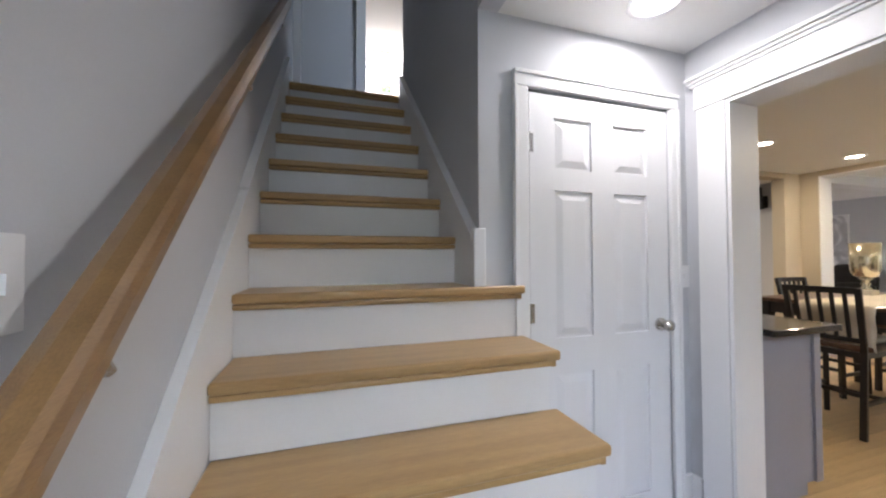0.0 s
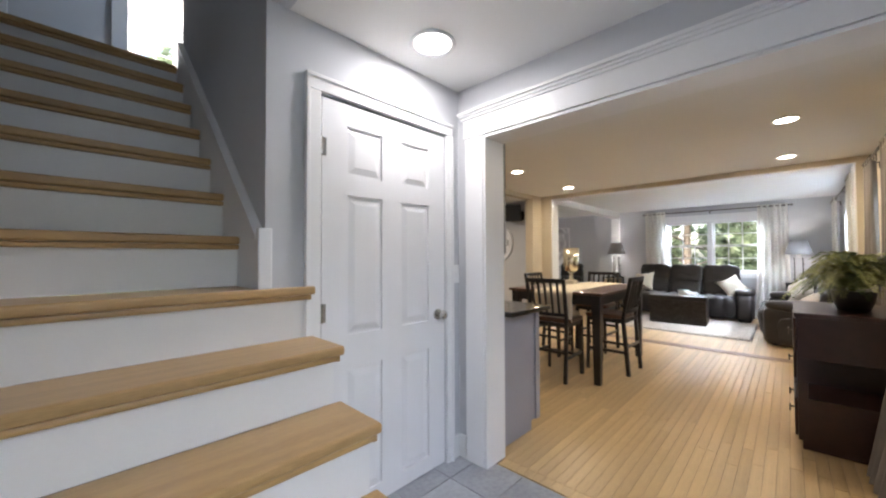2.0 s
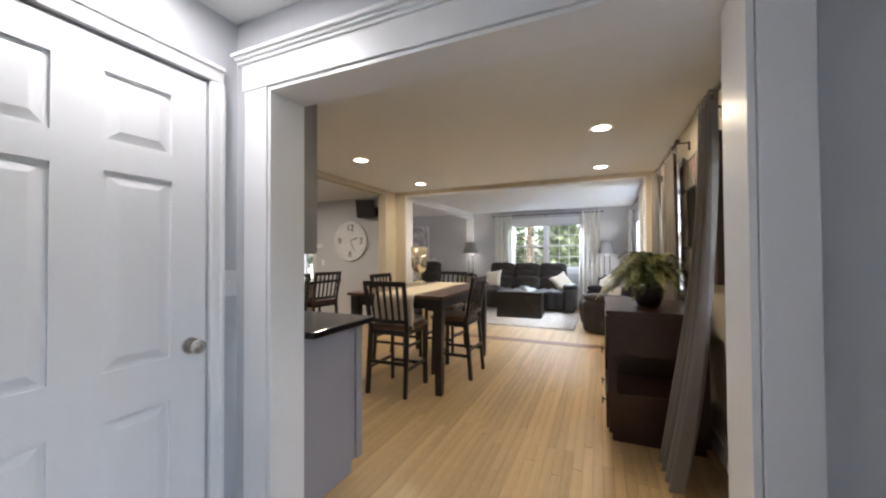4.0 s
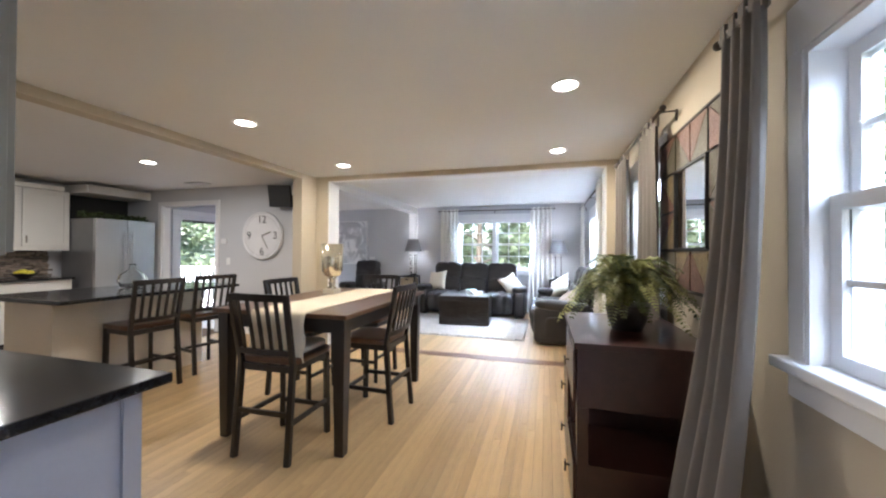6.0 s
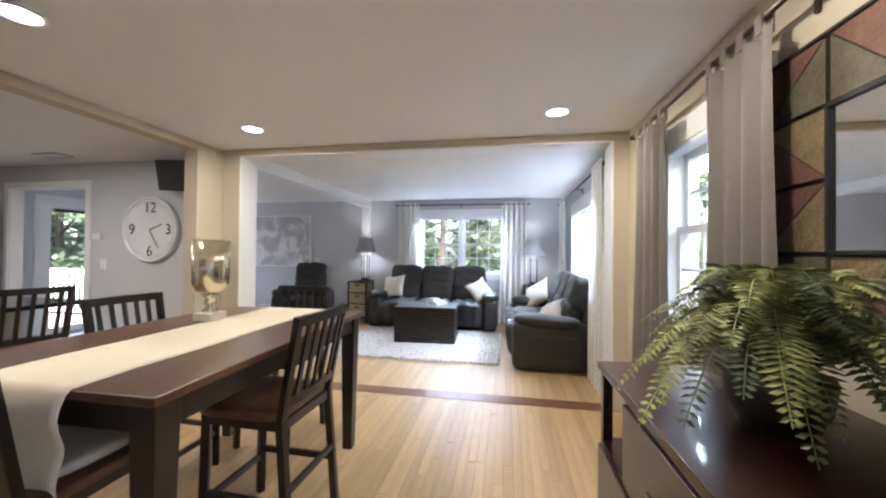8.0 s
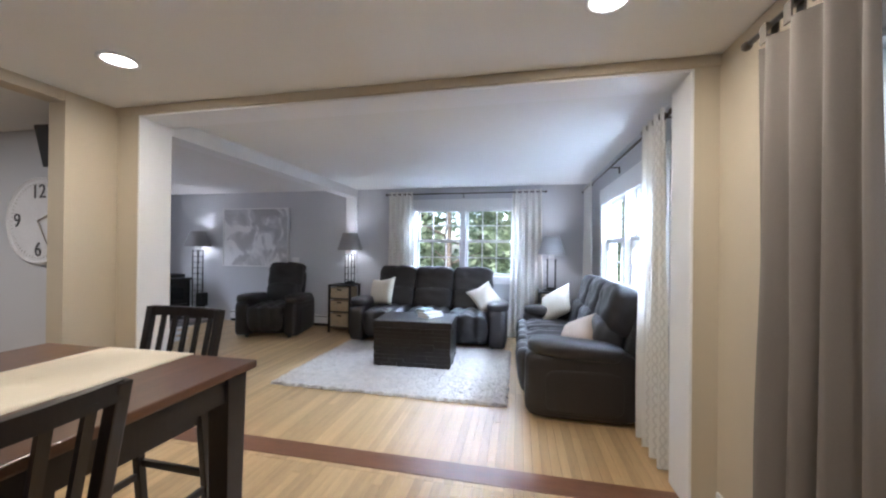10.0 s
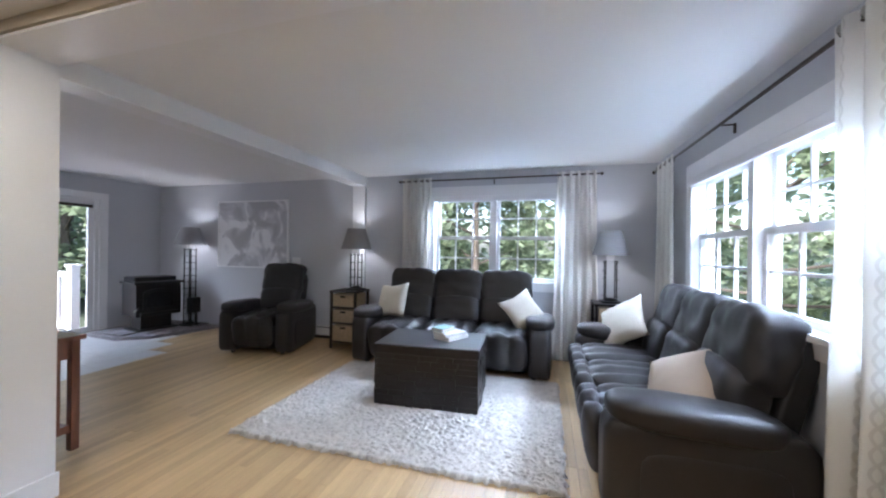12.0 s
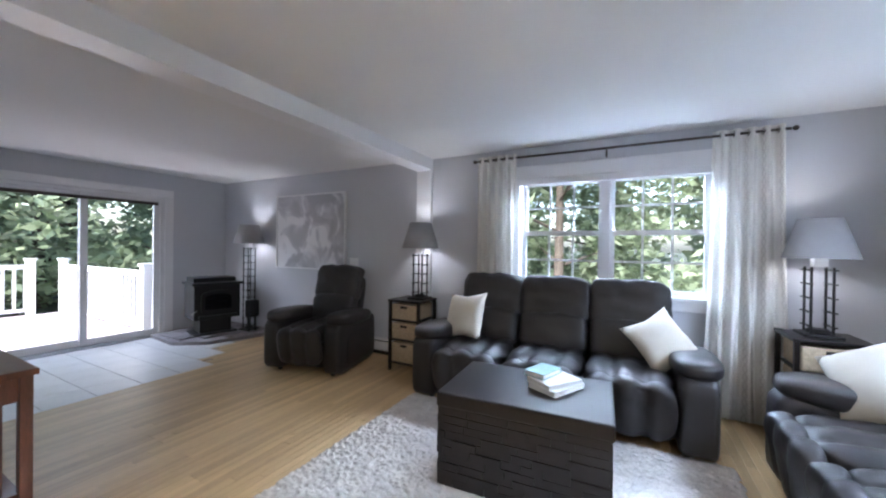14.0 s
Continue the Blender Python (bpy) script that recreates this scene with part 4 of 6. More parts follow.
def reclining_seat(name, m, seats, sw, label, group, depth=0.92, hback=1.06, arm=0.24):
    """Local: front towards -y, x to its right, origin on the floor at the middle of the back."""
    t = thing(name, m, label, "sofa" if seats > 1 else "armchair", group)
    w = seats * sw
    D = depth
    bm = bmesh.new()
    puff(bm, Matrix.Translation((0, -D * 0.47, 0.19)), w + 0.1, D * 0.78, 0.28, 10, 6)
    part("base", bm, LEATHD, t)
    for s in (-1, 1):
        x = s * (w / 2 + arm / 2 - 0.02)
        bm = bmesh.new()
        puff(bm, Matrix.Translation((x, -D * 0.52, 0.29)), arm - 0.02, D * 0.92, 0.53, 8, 8)
        a = part("arm", bm, LEATHER, t)
        bm = bmesh.new()
        puff(bm, Matrix.Translation((x, -D * 0.56, 0.565)) @ Matrix.Rotation(radians(-3), 4, "X"), arm + 0.05, D * 0.80, 0.15, 3.2, 10, wrinkle=0.006)
        part("arm_pad", bm, LEATHER, a)
        bm = bmesh.new()
        puff(bm, Matrix.Translation((x + s * (arm / 2 - 0.012), -D * 0.5, 0.25)), 0.02, D * 0.62, 0.34, 6, 6)
        part("side_panel", bm, LEATHER, a)
    for i in range(seats):
        x = (i - (seats - 1) / 2) * sw
        bm = bmesh.new()
        puff(bm, Matrix.Translation((x, -D * 0.60, 0.41)), sw - 0.01, D * 0.74, 0.21, 3.6, 16, seams=3, depth=0.055, wrinkle=0.012)
        part("seat_cushion", bm, LEATHER, t)
        bm = bmesh.new()
        puff(bm, Matrix.Translation((x, -D * 0.97, 0.30)) @ Matrix.Rotation(radians(8), 4, "X"), sw - 0.015, 0.15, 0.40, 3.6, 16, seams=3, depth=0.05, wrinkle=0.010)
        part("footrest", bm, LEATHER, t)
        tilt = Matrix.Rotation(radians(-14), 4, "X")
        bm = bmesh.new()
        puff(bm, Matrix.Translation((x, -D * 0.25, 0.60)) @ tilt, sw - 0.015, 0.24, 0.34, 4.6, 14, wrinkle=0.010)
        part("lumbar_cushion", bm, LEATHER, t)
        bm = bmesh.new()
        puff(bm, Matrix.Translation((x, -D * 0.13, hback - 0.19)) @ tilt, sw + 0.01, 0.25, 0.43, 5.5, 16, wrinkle=0.017)
        part("head_cushion", bm, LEATHER, t)
        bm = bmesh.new()
        puff(bm, Matrix.Translation((x, -D * 0.05, 0.62)) @ tilt, sw - 0.02, 0.12, 0.72, 8, 6)
        part("backrest", bm, LEATHD, t)
    bm = bmesh.new()
    for s in (-1, 1):
        for y in (-D * 0.85, -D * 0.12):
            rod(bm, (s * (w / 2 + 0.05), y, 0), (s * (w / 2 + 0.05), y, 0.08), 0.025)
    part("feet", bm, TVB, t)
    return t


reclining_seat("sofa", pose(9.88, 1.77, 0, 0, 0, -90), 3, 0.60, "charcoal leather three-seat reclining sofa under the window", "", 0.86, 1.06, 0.25)
reclining_seat("loveseat", pose(8.20, -0.48, 0, 0, 0, 180), 3, 0.52, "charcoal leather reclining loveseat along the window wall", "", 0.93, 1.04, 0.25)
reclining_seat("recliner", pose(9.79, 4.36, 0, 0, 0, -78), 1, 0.55, "charcoal leather recliner armchair by the wall", "", 0.90, 1.08, 0.22)


def along(p, yaw, lean, roll=0):
    return Matrix.Translation(p) @ pose(0, 0, 0, 0, 0, yaw) @ pose(0, 0, 0, lean, 0, 0) @ pose(0, 0, 0, 0, 0, roll)


cushion(along((9.45, 2.54, 0.70), -108, 66, 8), 0.42)
cushion(along((9.43, 0.955, 0.67), -70, 58, 28), 0.39)
cushion(along((9.01, 0.02, 0.68), 212, 58, 38), 0.44)
cushion(along((7.74, -0.07, 0.58), 200, 44, 40), 0.46, mat("beige_linen", (0.46, 0.37, 0.29), 0.9, var=0.05, scale=4, bump=0.25, fine=320, dist=0.003), "plump beige linen throw pillow on the loveseat")

# ---- rug and trunk ----
bm = bmesh.new()
bmesh.ops.create_grid(bm, x_segments=170, y_segments=200, size=0.5)
rr = random.Random(3)
for v in bm.verts:
    x, y = v.co.x, v.co.y
    e = abs(x) > 0.497 or abs(y) > 0.497
    h = 0.0 if e else 0.012 + 0.016 * abs(noise.noise(Vector((x * 60, y * 70, 0)))) + rr.random() * 0.014
    v.co = Vector((8.25 + x * 1.72 + rr.uniform(-0.006, 0.006) * (3 if e else 1), 1.735 + y * 2.31 + rr.uniform(-0.006, 0.006) * (3 if e else 1), 0.003 + h))
for f in bm.faces:
    f.smooth = True
tagged(part("rug", bm, RUG, None), "cream shaggy area rug under the trunk table", "rug")

tk = thing("trunk_table", pose(8.43, 1.675, 0.02, 0, 0, 3.5), "dark brown storage trunk table with a ribbed woven body", "coffee table")
bm = bmesh.new()
box(bm, -0.29, 0.29, -0.43, 0.43, 0.0, 0.44)
part("body", bm, ESPR, tk)
rk = random.Random(9)
for face in range(4):
    horiz = face < 2
    half = 0.44 if horiz else 0.30
    for r in range(10):
        z = 0.012 + r * 0.043
        x = -half
        while x < half - 0.01:
            L = min(rk.uniform(0.10, 0.24), half - x)
            bm = bmesh.new()
            o = rk.uniform(0.006, 0.016)
            if horiz:
                s = -1 if face == 0 else 1
                box(bm, min(s * 0.29, s * (0.29 + o)), max(s * 0.29, s * (0.29 + o)), x, x + L - 0.003, z, z + 0.041)
            else:
                s = -1 if face == 2 else 1
                box(bm, x, x + L - 0.003, min(s * 0.43, s * (0.43 + o)), max(s * 0.43, s * (0.43 + o)), z, z + 0.041)
            part("strip", bm, ESPR, tk)
            x += L
part("lid", bx(-0.305, 0.305, -0.45, 0.45, 0.44, 0.52), ESPR, tk, "dark polished lid", bevel=0.012)


def book(m, w, d, h, cover, label):
    t = thing("book", m, label, "book", "books on the trunk")
    part("pages", bx(-w / 2 + 0.004, w / 2 - 0.004, -d / 2 + 0.002, d / 2 - 0.004, 0.004, h - 0.004), PAPER, t)
    bm = bmesh.new()
    box(bm, -w / 2, w / 2, -d / 2, d / 2, 0, 0.0035), box(bm, -w / 2, w / 2, -d / 2, d / 2, h - 0.0035, h), box(bm, -w / 2, w / 2, -d / 2, -d / 2 + 0.003, 0.0036, h - 0.0036)
    part("cover", bm, cover, t)


book(pose(8.49, 1.53, 0.541, 0, 0, 62), 0.19, 0.26, 0.03, PAPER, "white paperback book lying on the trunk")
book(pose(8.48, 1.54, 0.572, 0, 0, 55), 0.18, 0.25, 0.028, PAPER, "white paperback book lying on another book")
book(pose(8.51, 1.61, 0.601, 0, 0, 70), 0.13, 0.19, 0.03, TEAL, "small teal hardcover book on the pile")


# ---- end tables and lamps ----
def end_table(m):
    t = thing("end_table", m, "dark end table with three woven basket drawers", "end table", "end tables by the sofa")
    part("top", bx(-0.20, 0.20, -0.19, 0.19, 0.745, 0.77), ESPR, t, bevel=0.004)
    for x in (-0.18, 0.18):
        for y in (-0.17, 0.17):
            part("leg", bx(x - 0.014, x + 0.014, y - 0.014, y + 0.014, 0, 0.745), ESPR, t)
    for i, (z0, z1) in enumerate(((0.10, 0.32), (0.35, 0.53), (0.56, 0.735))):
        part("rail", bx(-0.166, 0.166, -0.18, 0.18, z0 - 0.022, z0 - 0.004), ESPR, t)
        bm = bx(-0.155, 0.155, -0.178, 0.16, z0, z1 - 0.012, bevel=0.01)
        k = part("basket", bm, WICKER, t, "tan woven basket drawer")
        # no hole is cut: a near-black plate shows its dark inside
        part("handle_hole_shade", bx(-0.04, 0.04, -0.181, -0.178, z1 - 0.055, z1 - 0.03), DARK, k)


end_table(pose(9.72, 3.30, 0, 0, 0, -90))
end_table(pose(9.71, 0.0, 0, 0, 0, -90))


def cage_lamp(m, h, shade_r, shade_h, label, tall=False, group="cage lamps"):
    t = thing("floor_lamp" if tall else "table_lamp", m, label, "lamp", group)
    w = 0.055
    part("foot", bx(-0.10, 0.10, -0.10, 0.10, 0, 0.02), IRON, t, bevel=0.005)
    bm = bmesh.new()
    lathe(bm, [(0.06, 0.02), (0.07, 0.03), (0.05, 0.05)], 16)
    part("collar", bm, IRON, t)
    top = h - shade_h - 0.06
    for x in (-w, w):
        for y in (-w, w):
            part("upright", bx(x - 0.006, x + 0.006, y - 0.006, y + 0.006, 0.02, top), IRON, t)
    n = 12 if tall else 5
    for i in range(n):
        z = 0.07 + (top - 0.09) * i / (n - 1)
        bm = bmesh.new()
        e = w + 0.022
        for s in (-w, w):
            box(bm, -e, e, s - 0.004, s + 0.004, z - 0.004, z + 0.004), box(bm, s - 0.004, s + 0.004, -e, -w - 0.0061, z - 0.0041, z + 0.0041)
            box(bm, s - 0.004, s + 0.004, w + 0.0061, e, z - 0.0041, z + 0.0041)
        part("ring", bm, IRON, t)
    part("socket", bx(-0.035, 0.035, -0.035, 0.035, top, top + 0.06), TRIM, t, "white lamp socket cup")
    bm = bmesh.new()
    z0, z1 = h - shade_h, h
    lathe(bm, [(shade_r, z0), (shade_r * 0.58, z1), (shade_r * 0.56, z1), (shade_r - 0.006, z0 + 0.002), (shade_r, z0)], 36)
    for f in list(bm.faces):
        if len(f.verts) > 4:
            bm.faces.remove(f)
    part("shade", bm, SHADE, t, "grey fabric drum shade", smooth=True)
    bm = bmesh.new()
    bmesh.ops.create_uvsphere(bm, u_segments=12, v_segments=8, radius=0.03, matrix=Matrix.Translation((0, 0, z0 + 0.07)))
    part("bulb", bm, glow("lamp_bulb", (1.0, 0.95, 0.88), 2), t)
    d = bpy.data.lights.new("lamp_bulb", "POINT")
    d.energy, d.shadow_soft_size, d.color = 1.4, 0.04, (1.0, 0.95, 0.9)
    new("lamp_bulb", d).matrix_world = m @ Matrix.Translation((0, 0, z0 + 0.17))


cage_lamp(pose(9.74, 3.22, 0.77), 0.84, 0.205, 0.28, "black iron cage table lamp with a grey shade")
cage_lamp(pose(9.71, 0.02, 0.77), 0.80, 0.195, 0.27, "black iron cage table lamp with a grey shade")
cage_lamp(pose(9.78, 6.27, 0.065), 1.58, 0.22, 0.28, "black iron cage floor lamp with a grey shade on the hearth", True)

# ---- hearth, stove, painting ----
he = thing("hearth", pose(0, 0, 0), "low grey stone hearth pad with a cut corner", "hearth")
bm = bmesh.new()
prism(bm, [(8.93, 7.239), (8.86, 6.50), (9.11, 6.15), (9.999, 5.88), (9.999, 7.239)], 0.0, 0.045)
part("edge", bm, HEARTH, he, bevel=0.004)
for i in range(5):
    for j in range(7):
        x, y = 8.96 + i * 0.21, 5.93 + j * 0.19
        if y > 6.15 - (x - 9.11) * 0.30 + (0.24 if x < 9.1 else 0.02) and y < 7.05:
            part("stone", bx(x, min(x + 0.204, 9.998), y, y + 0.184, 0.045, 0.065), HEARTH, he, bevel=0.003)
st = thing("pellet_stove", pose(9.44, 6.62, 0.065, 0, 0, -14), "black steel pellet stove with an arched glass door", "stove")
part("base_plate", bx(-0.27, 0.27, -0.22, 0.2, 0, 0.02), STOVE, st, bevel=0.004)
part("pedestal", bx(-0.20, 0.20, -0.17, 0.17, 0.02, 0.22), STOVE, st, bevel=0.01)
part("body", bx(-0.29, 0.29, -0.26, 0.24, 0.22, 0.70), STOVE, st, bevel=0.012)
part("top", bx(-0.32, 0.32, -0.29, 0.26, 0.70, 0.735), STOVE, st, bevel=0.006)
part("hopper_lid", bx(-0.27, 0.27, -0.14, 0.24, 0.735, 0.80), STOVE, st, bevel=0.008)
part("ash_lip", bx(-0.24, 0.24, -0.31, -0.26, 0.24, 0.28), STOVE, st, bevel=0.004)
bm = bmesh.new()
pts = [(-0.21, 0.33), (0.21, 0.33), (0.21, 0.56)] + [(0.21 * math.cos(a * 0.3142), 0.56 + 0.07 * math.sin(a * 0.3142)) for a in range(1, 10)] + [(-0.21, 0.56)]
prism(bm, pts, 0.26, 0.285)
for v in bm.verts:
    v.co = Vector((v.co.x, -v.co.z, v.co.y))
sdoor = part("fire_door", bm, STOVE, st, bevel=0.004)
bm = bmesh.new()
prism(bm, [(x * 0.78, 0.45 + (z - 0.45) * 0.74) for x, z in pts], 0.286, 0.290)
for v in bm.verts:
    v.co = Vector((v.co.x, -v.co.z, v.co.y))
part("door_glass", bm, COUNTER, sdoor)
bm = bmesh.new()
rod(bm, (-0.27, -0.29, 0.36), (-0.33, -0.34, 0.33), 0.012)
part("handle", bm, CHROME, st)
tl = thing("fireplace_tools", pose(9.73, 6.12, 0.065), "small black fireside tool box on the hearth", "fireside tools")
part("box", bx(-0.07, 0.07, -0.06, 0.06, 0.22, 0.46), IRON, tl, bevel=0.006)
for x in (-0.05, 0.05):
    part("leg", bx(x - 0.008, x + 0.008, -0.01, 0.01, 0, 0.22), IRON, tl)
pg = thing("painting", pose(FAR, 5.22, 0, 0, 0, -90), "large pale abstract canvas in a thin white frame", "painting")
part("canvas", bx(-0.668, 0.668, -0.025, -0.002, 1.03, 2.06), CANVAS, pg)
for a in ((-0.688, -0.669, 1.01, 2.08), (0.669, 0.688, 1.01, 2.08), (-0.669, 0.669, 1.01, 1.029), (-0.669, 0.669, 2.061, 2.08)):
    part("frame_bar", bx(a[0], a[1], -0.04, -0.001, a[2], a[3]), TRIM, pg, bevel=0.003)


# ---- curtains ----
def curtain(name, m, w, ztop, zbot, folds, depth, material, label, group, flare=1.0, kick=0.0, rings=False, thick=True):
    """Local: x along the wall, y into the room, hung below ztop."""
    t = thing(name, m, label, "curtain", group)
    bm = bmesh.new()
    uvl = bm.loops.layers.uv.new("UVMap")
    nx, nz = folds * 12, 30
    g = []
    for j in range(nz + 1):
        f = j / nz
        z = ztop + (zbot - ztop) * f
        ww = w * (1 + (flare - 1) * f ** 1.5)
        row = []
        for i in range(nx + 1):
            u = i / nx
            ph = 2 * math.pi * folds * u + 0.5 * math.sin(3 * f + u * 5)
            x = (u - 0.5) * ww + 0.012 * math.sin(ph * 0.5 + f * 4) * f
            y = depth * (0.55 + 0.45 * f) * math.sin(ph) * (1 + 0.3 * noise.noise(Vector((u * 6, f * 2, 1)))) + kick * f ** 2
            z2 = z + 0.012 * math.sin(ph * 1.0) * (f > 0.98)
            row.append(bm.verts.new((x, y, z2)))
        g.append(row)
    for j in range(nz):
        for i in range(nx):
            f = bm.faces.new((g[j][i], g[j][i + 1], g[j + 1][i + 1], g[j + 1][i]))
            f.smooth = True
            for lp, (a, b) in zip(f.loops, ((i, j), (i + 1, j), (i + 1, j + 1), (i, j + 1))):
                lp[uvl].uv = (a / nx * w * 2.2, b / nz * (ztop - zbot))
    part("cloth", bm, material, t)
    for i in range(folds):
        u = (i + 0.5) / folds
        x = (u - 0.5) * w
        if rings:
            bm = bmesh.new()
            rod(bm, (x - 0.004, 0, ztop - 0.04), (x + 0.004, 0, ztop - 0.04), 0.028, n=16)
            part("grommet", bm, CHROME, t)
        else:
            bm = bmesh.new()
            box(bm, x - 0.018, x + 0.018, -0.022, -0.016, ztop - 0.01, ztop + 0.055), box(bm, x - 0.018, x + 0.018, 0.016, 0.022, ztop - 0.01, ztop + 0.055)
            box(bm, x - 0.018, x + 0.018, -0.022, 0.022, ztop + 0.0551, ztop + 0.06)
            part("tab", bm, material, t)


def curtain_rod(a, b, wall_dir, label="slim bronze curtain rod with brackets", brackets=(0.03, 0.5, 0.97), knobs=0.02):
    t = thing("curtain_rod", pose(0, 0, 0), label, "curtain rod", "curtain rods")
    a, b, wd = Vector(a), Vector(b), Vector(wall_dir)
    bm = bmesh.new()
    rod(bm, a, b, 0.011, n=12)
    part("pole", bm, BRONZE, t, smooth=True)
    d = (b - a).normalized()
    for p, s in ((a, -1), (b, 1)):
        bm = bmesh.new()
        bmesh.ops.create_uvsphere(bm, u_segments=14, v_segments=10, radius=knobs, matrix=Matrix.Translation(p + d * s * 0.025))
        part("finial", bm, BRONZE, t, smooth=True)
    for f in brackets:
        p = a.lerp(b, f)
        bm = bmesh.new()
        rod(bm, p, p + wd, 0.006, n=8)
        q = p + wd
        box(bm, q.x - 0.008, q.x + 0.008, q.y - 0.008, q.y + 0.008, q.z - 0.06, q.z + 0.008)
        part("bracket", bm, BRONZE, t)


IV = "ivory curtain panel with a faint wavy chain pattern"
curtain_rod((9.89, 0.12, 2.255), (9.89, 2.62, 2.255), (0.095, 0, 0))
curtain("curtain", pose(9.89, 2.40, 0, 0, 0, 90), 0.42, 2.295, 0.02, 5, 0.035, WAVY, IV, "ivory curtains", rings=True)
curtain("curtain", pose(9.89, 0.37, 0, 0, 0, 90), 0.44, 2.295, 0.02, 5, 0.035, WAVY, IV, "ivory curtains", rings=True, flare=1.25)
curtain_rod((6.72, -0.42, 2.215), (9.75, -0.42, 2.215), (0, -0.095, 0))
curtain("curtain", pose(9.40, -0.42, 0, 0, 0, 180), 0.55, 2.255, 0.02, 4, 0.035, WAVY, IV, "ivory curtains", rings=True)
curtain("curtain", pose(6.95, -0.40, 0, 0, 0, 180), 0.44, 2.255, 0.02, 4, 0.045, WAVY, IV, "ivory curtains", rings=True, flare=1.25)
TP = "taupe tab-top curtain panel hanging in soft folds"
curtain_rod((2.25, SOUTH_D + 0.10, 2.17), (3.66, SOUTH_D + 0.10, 2.17), (0, -0.095, 0), brackets=(0.97,))
curtain("curtain", pose(3.45, SOUTH_D + 0.12, 0, 0, 0, 180), 0.27, 2.115, 0.02, 4, 0.05, TAUPE, TP, "taupe curtains", flare=1.6, kick=-0.20)
curtain_rod((4.44, SOUTH_D + 0.10, 2.20), (5.94, SOUTH_D + 0.10, 2.20), (0, -0.095, 0), brackets=(0.03, 0.97))
curtain("curtain", pose(4.75, SOUTH_D + 0.10, 0, 0, 0, 180), 0.44, 2.145, 0.02, 4, 0.045, TAUPE, TP, "taupe curtains", flare=1.15)
curtain("curtain", pose(5.64, SOUTH_D + 0.10, 0, 0, 0, 180), 0.50, 2.145, 0.02, 4, 0.045, TAUPE, TP, "taupe curtains", flare=1.15)


# ---- dining furniture ----
dt = thing("dining_table", pose(4.71, 2.0, 0, 0, 0, 0.6), "counter-height dark wooden dining table with a brown top", "table")
LX, LY = 0.765, 0.53
part("tabletop", bx(-LX, LX, -LY, LY, 0.885, 0.915), TOPW, dt, "warm brown wooden top", bevel=0.006)
for s in (-1, 1):
    part("apron", bx(-LX + 0.09, LX - 0.09, s * (LY - 0.05) - 0.011, s * (LY - 0.05) + 0.011, 0.79, 0.885), ESPR, dt)
    part("apron", bx(s * (LX - 0.05) - 0.011, s * (LX - 0.05) + 0.011, -LY + 0.09, LY - 0.09, 0.79, 0.885), ESPR, dt)
    for u in (-1, 1):
        bm = bmesh.new()
        x, y = s * (LX - 0.07), u * (LY - 0.07)
        a = box(bm, x - 0.045, x + 0.045, y - 0.045, y + 0.045, 0.0, 0.885)
        for v in a:
            if v.co.z < 0.1:
                v.co.x, v.co.y = x + (v.co.x - x) * 0.7, y + (v.co.y - y) * 0.7
        part("leg", bm, ESPR, dt, bevel=0.004)
rn = thing("table_runner", dt.matrix_world.copy(), "cream woven table runner draped over the table end", "table runner")
bm = bmesh.new()
path = [(-LX - 0.022 - 0.01 * math.sin(i), 0.60 + 0.03 * i) for i in range(10)] + [(-LX - 0.012, 0.905), (-LX + 0.005, 0.9195)] + [(-LX + 0.03 + 1.5 * i / 30, 0.9185 + 0.001 * (i % 2)) for i in range(31)]
rows = []
for x, z in path:
    rows.append([bm.verts.new((x + 0.006 * math.sin(j * 1.3) * (z < 0.88), -0.24 + 0.43 * j / 10 + 0.004 * math.sin(x * 9), z)) for j in range(11)])
for a, b in zip(rows, rows[1:]):
    for j in range(10):
        bm.faces.new((a[j], a[j + 1], b[j + 1], b[j]))
rc = part("cloth", bm, RUNNER, rn, smooth=True)
so = rc.modifiers.new("thickness", "SOLIDIFY")
so.thickness = 0.003


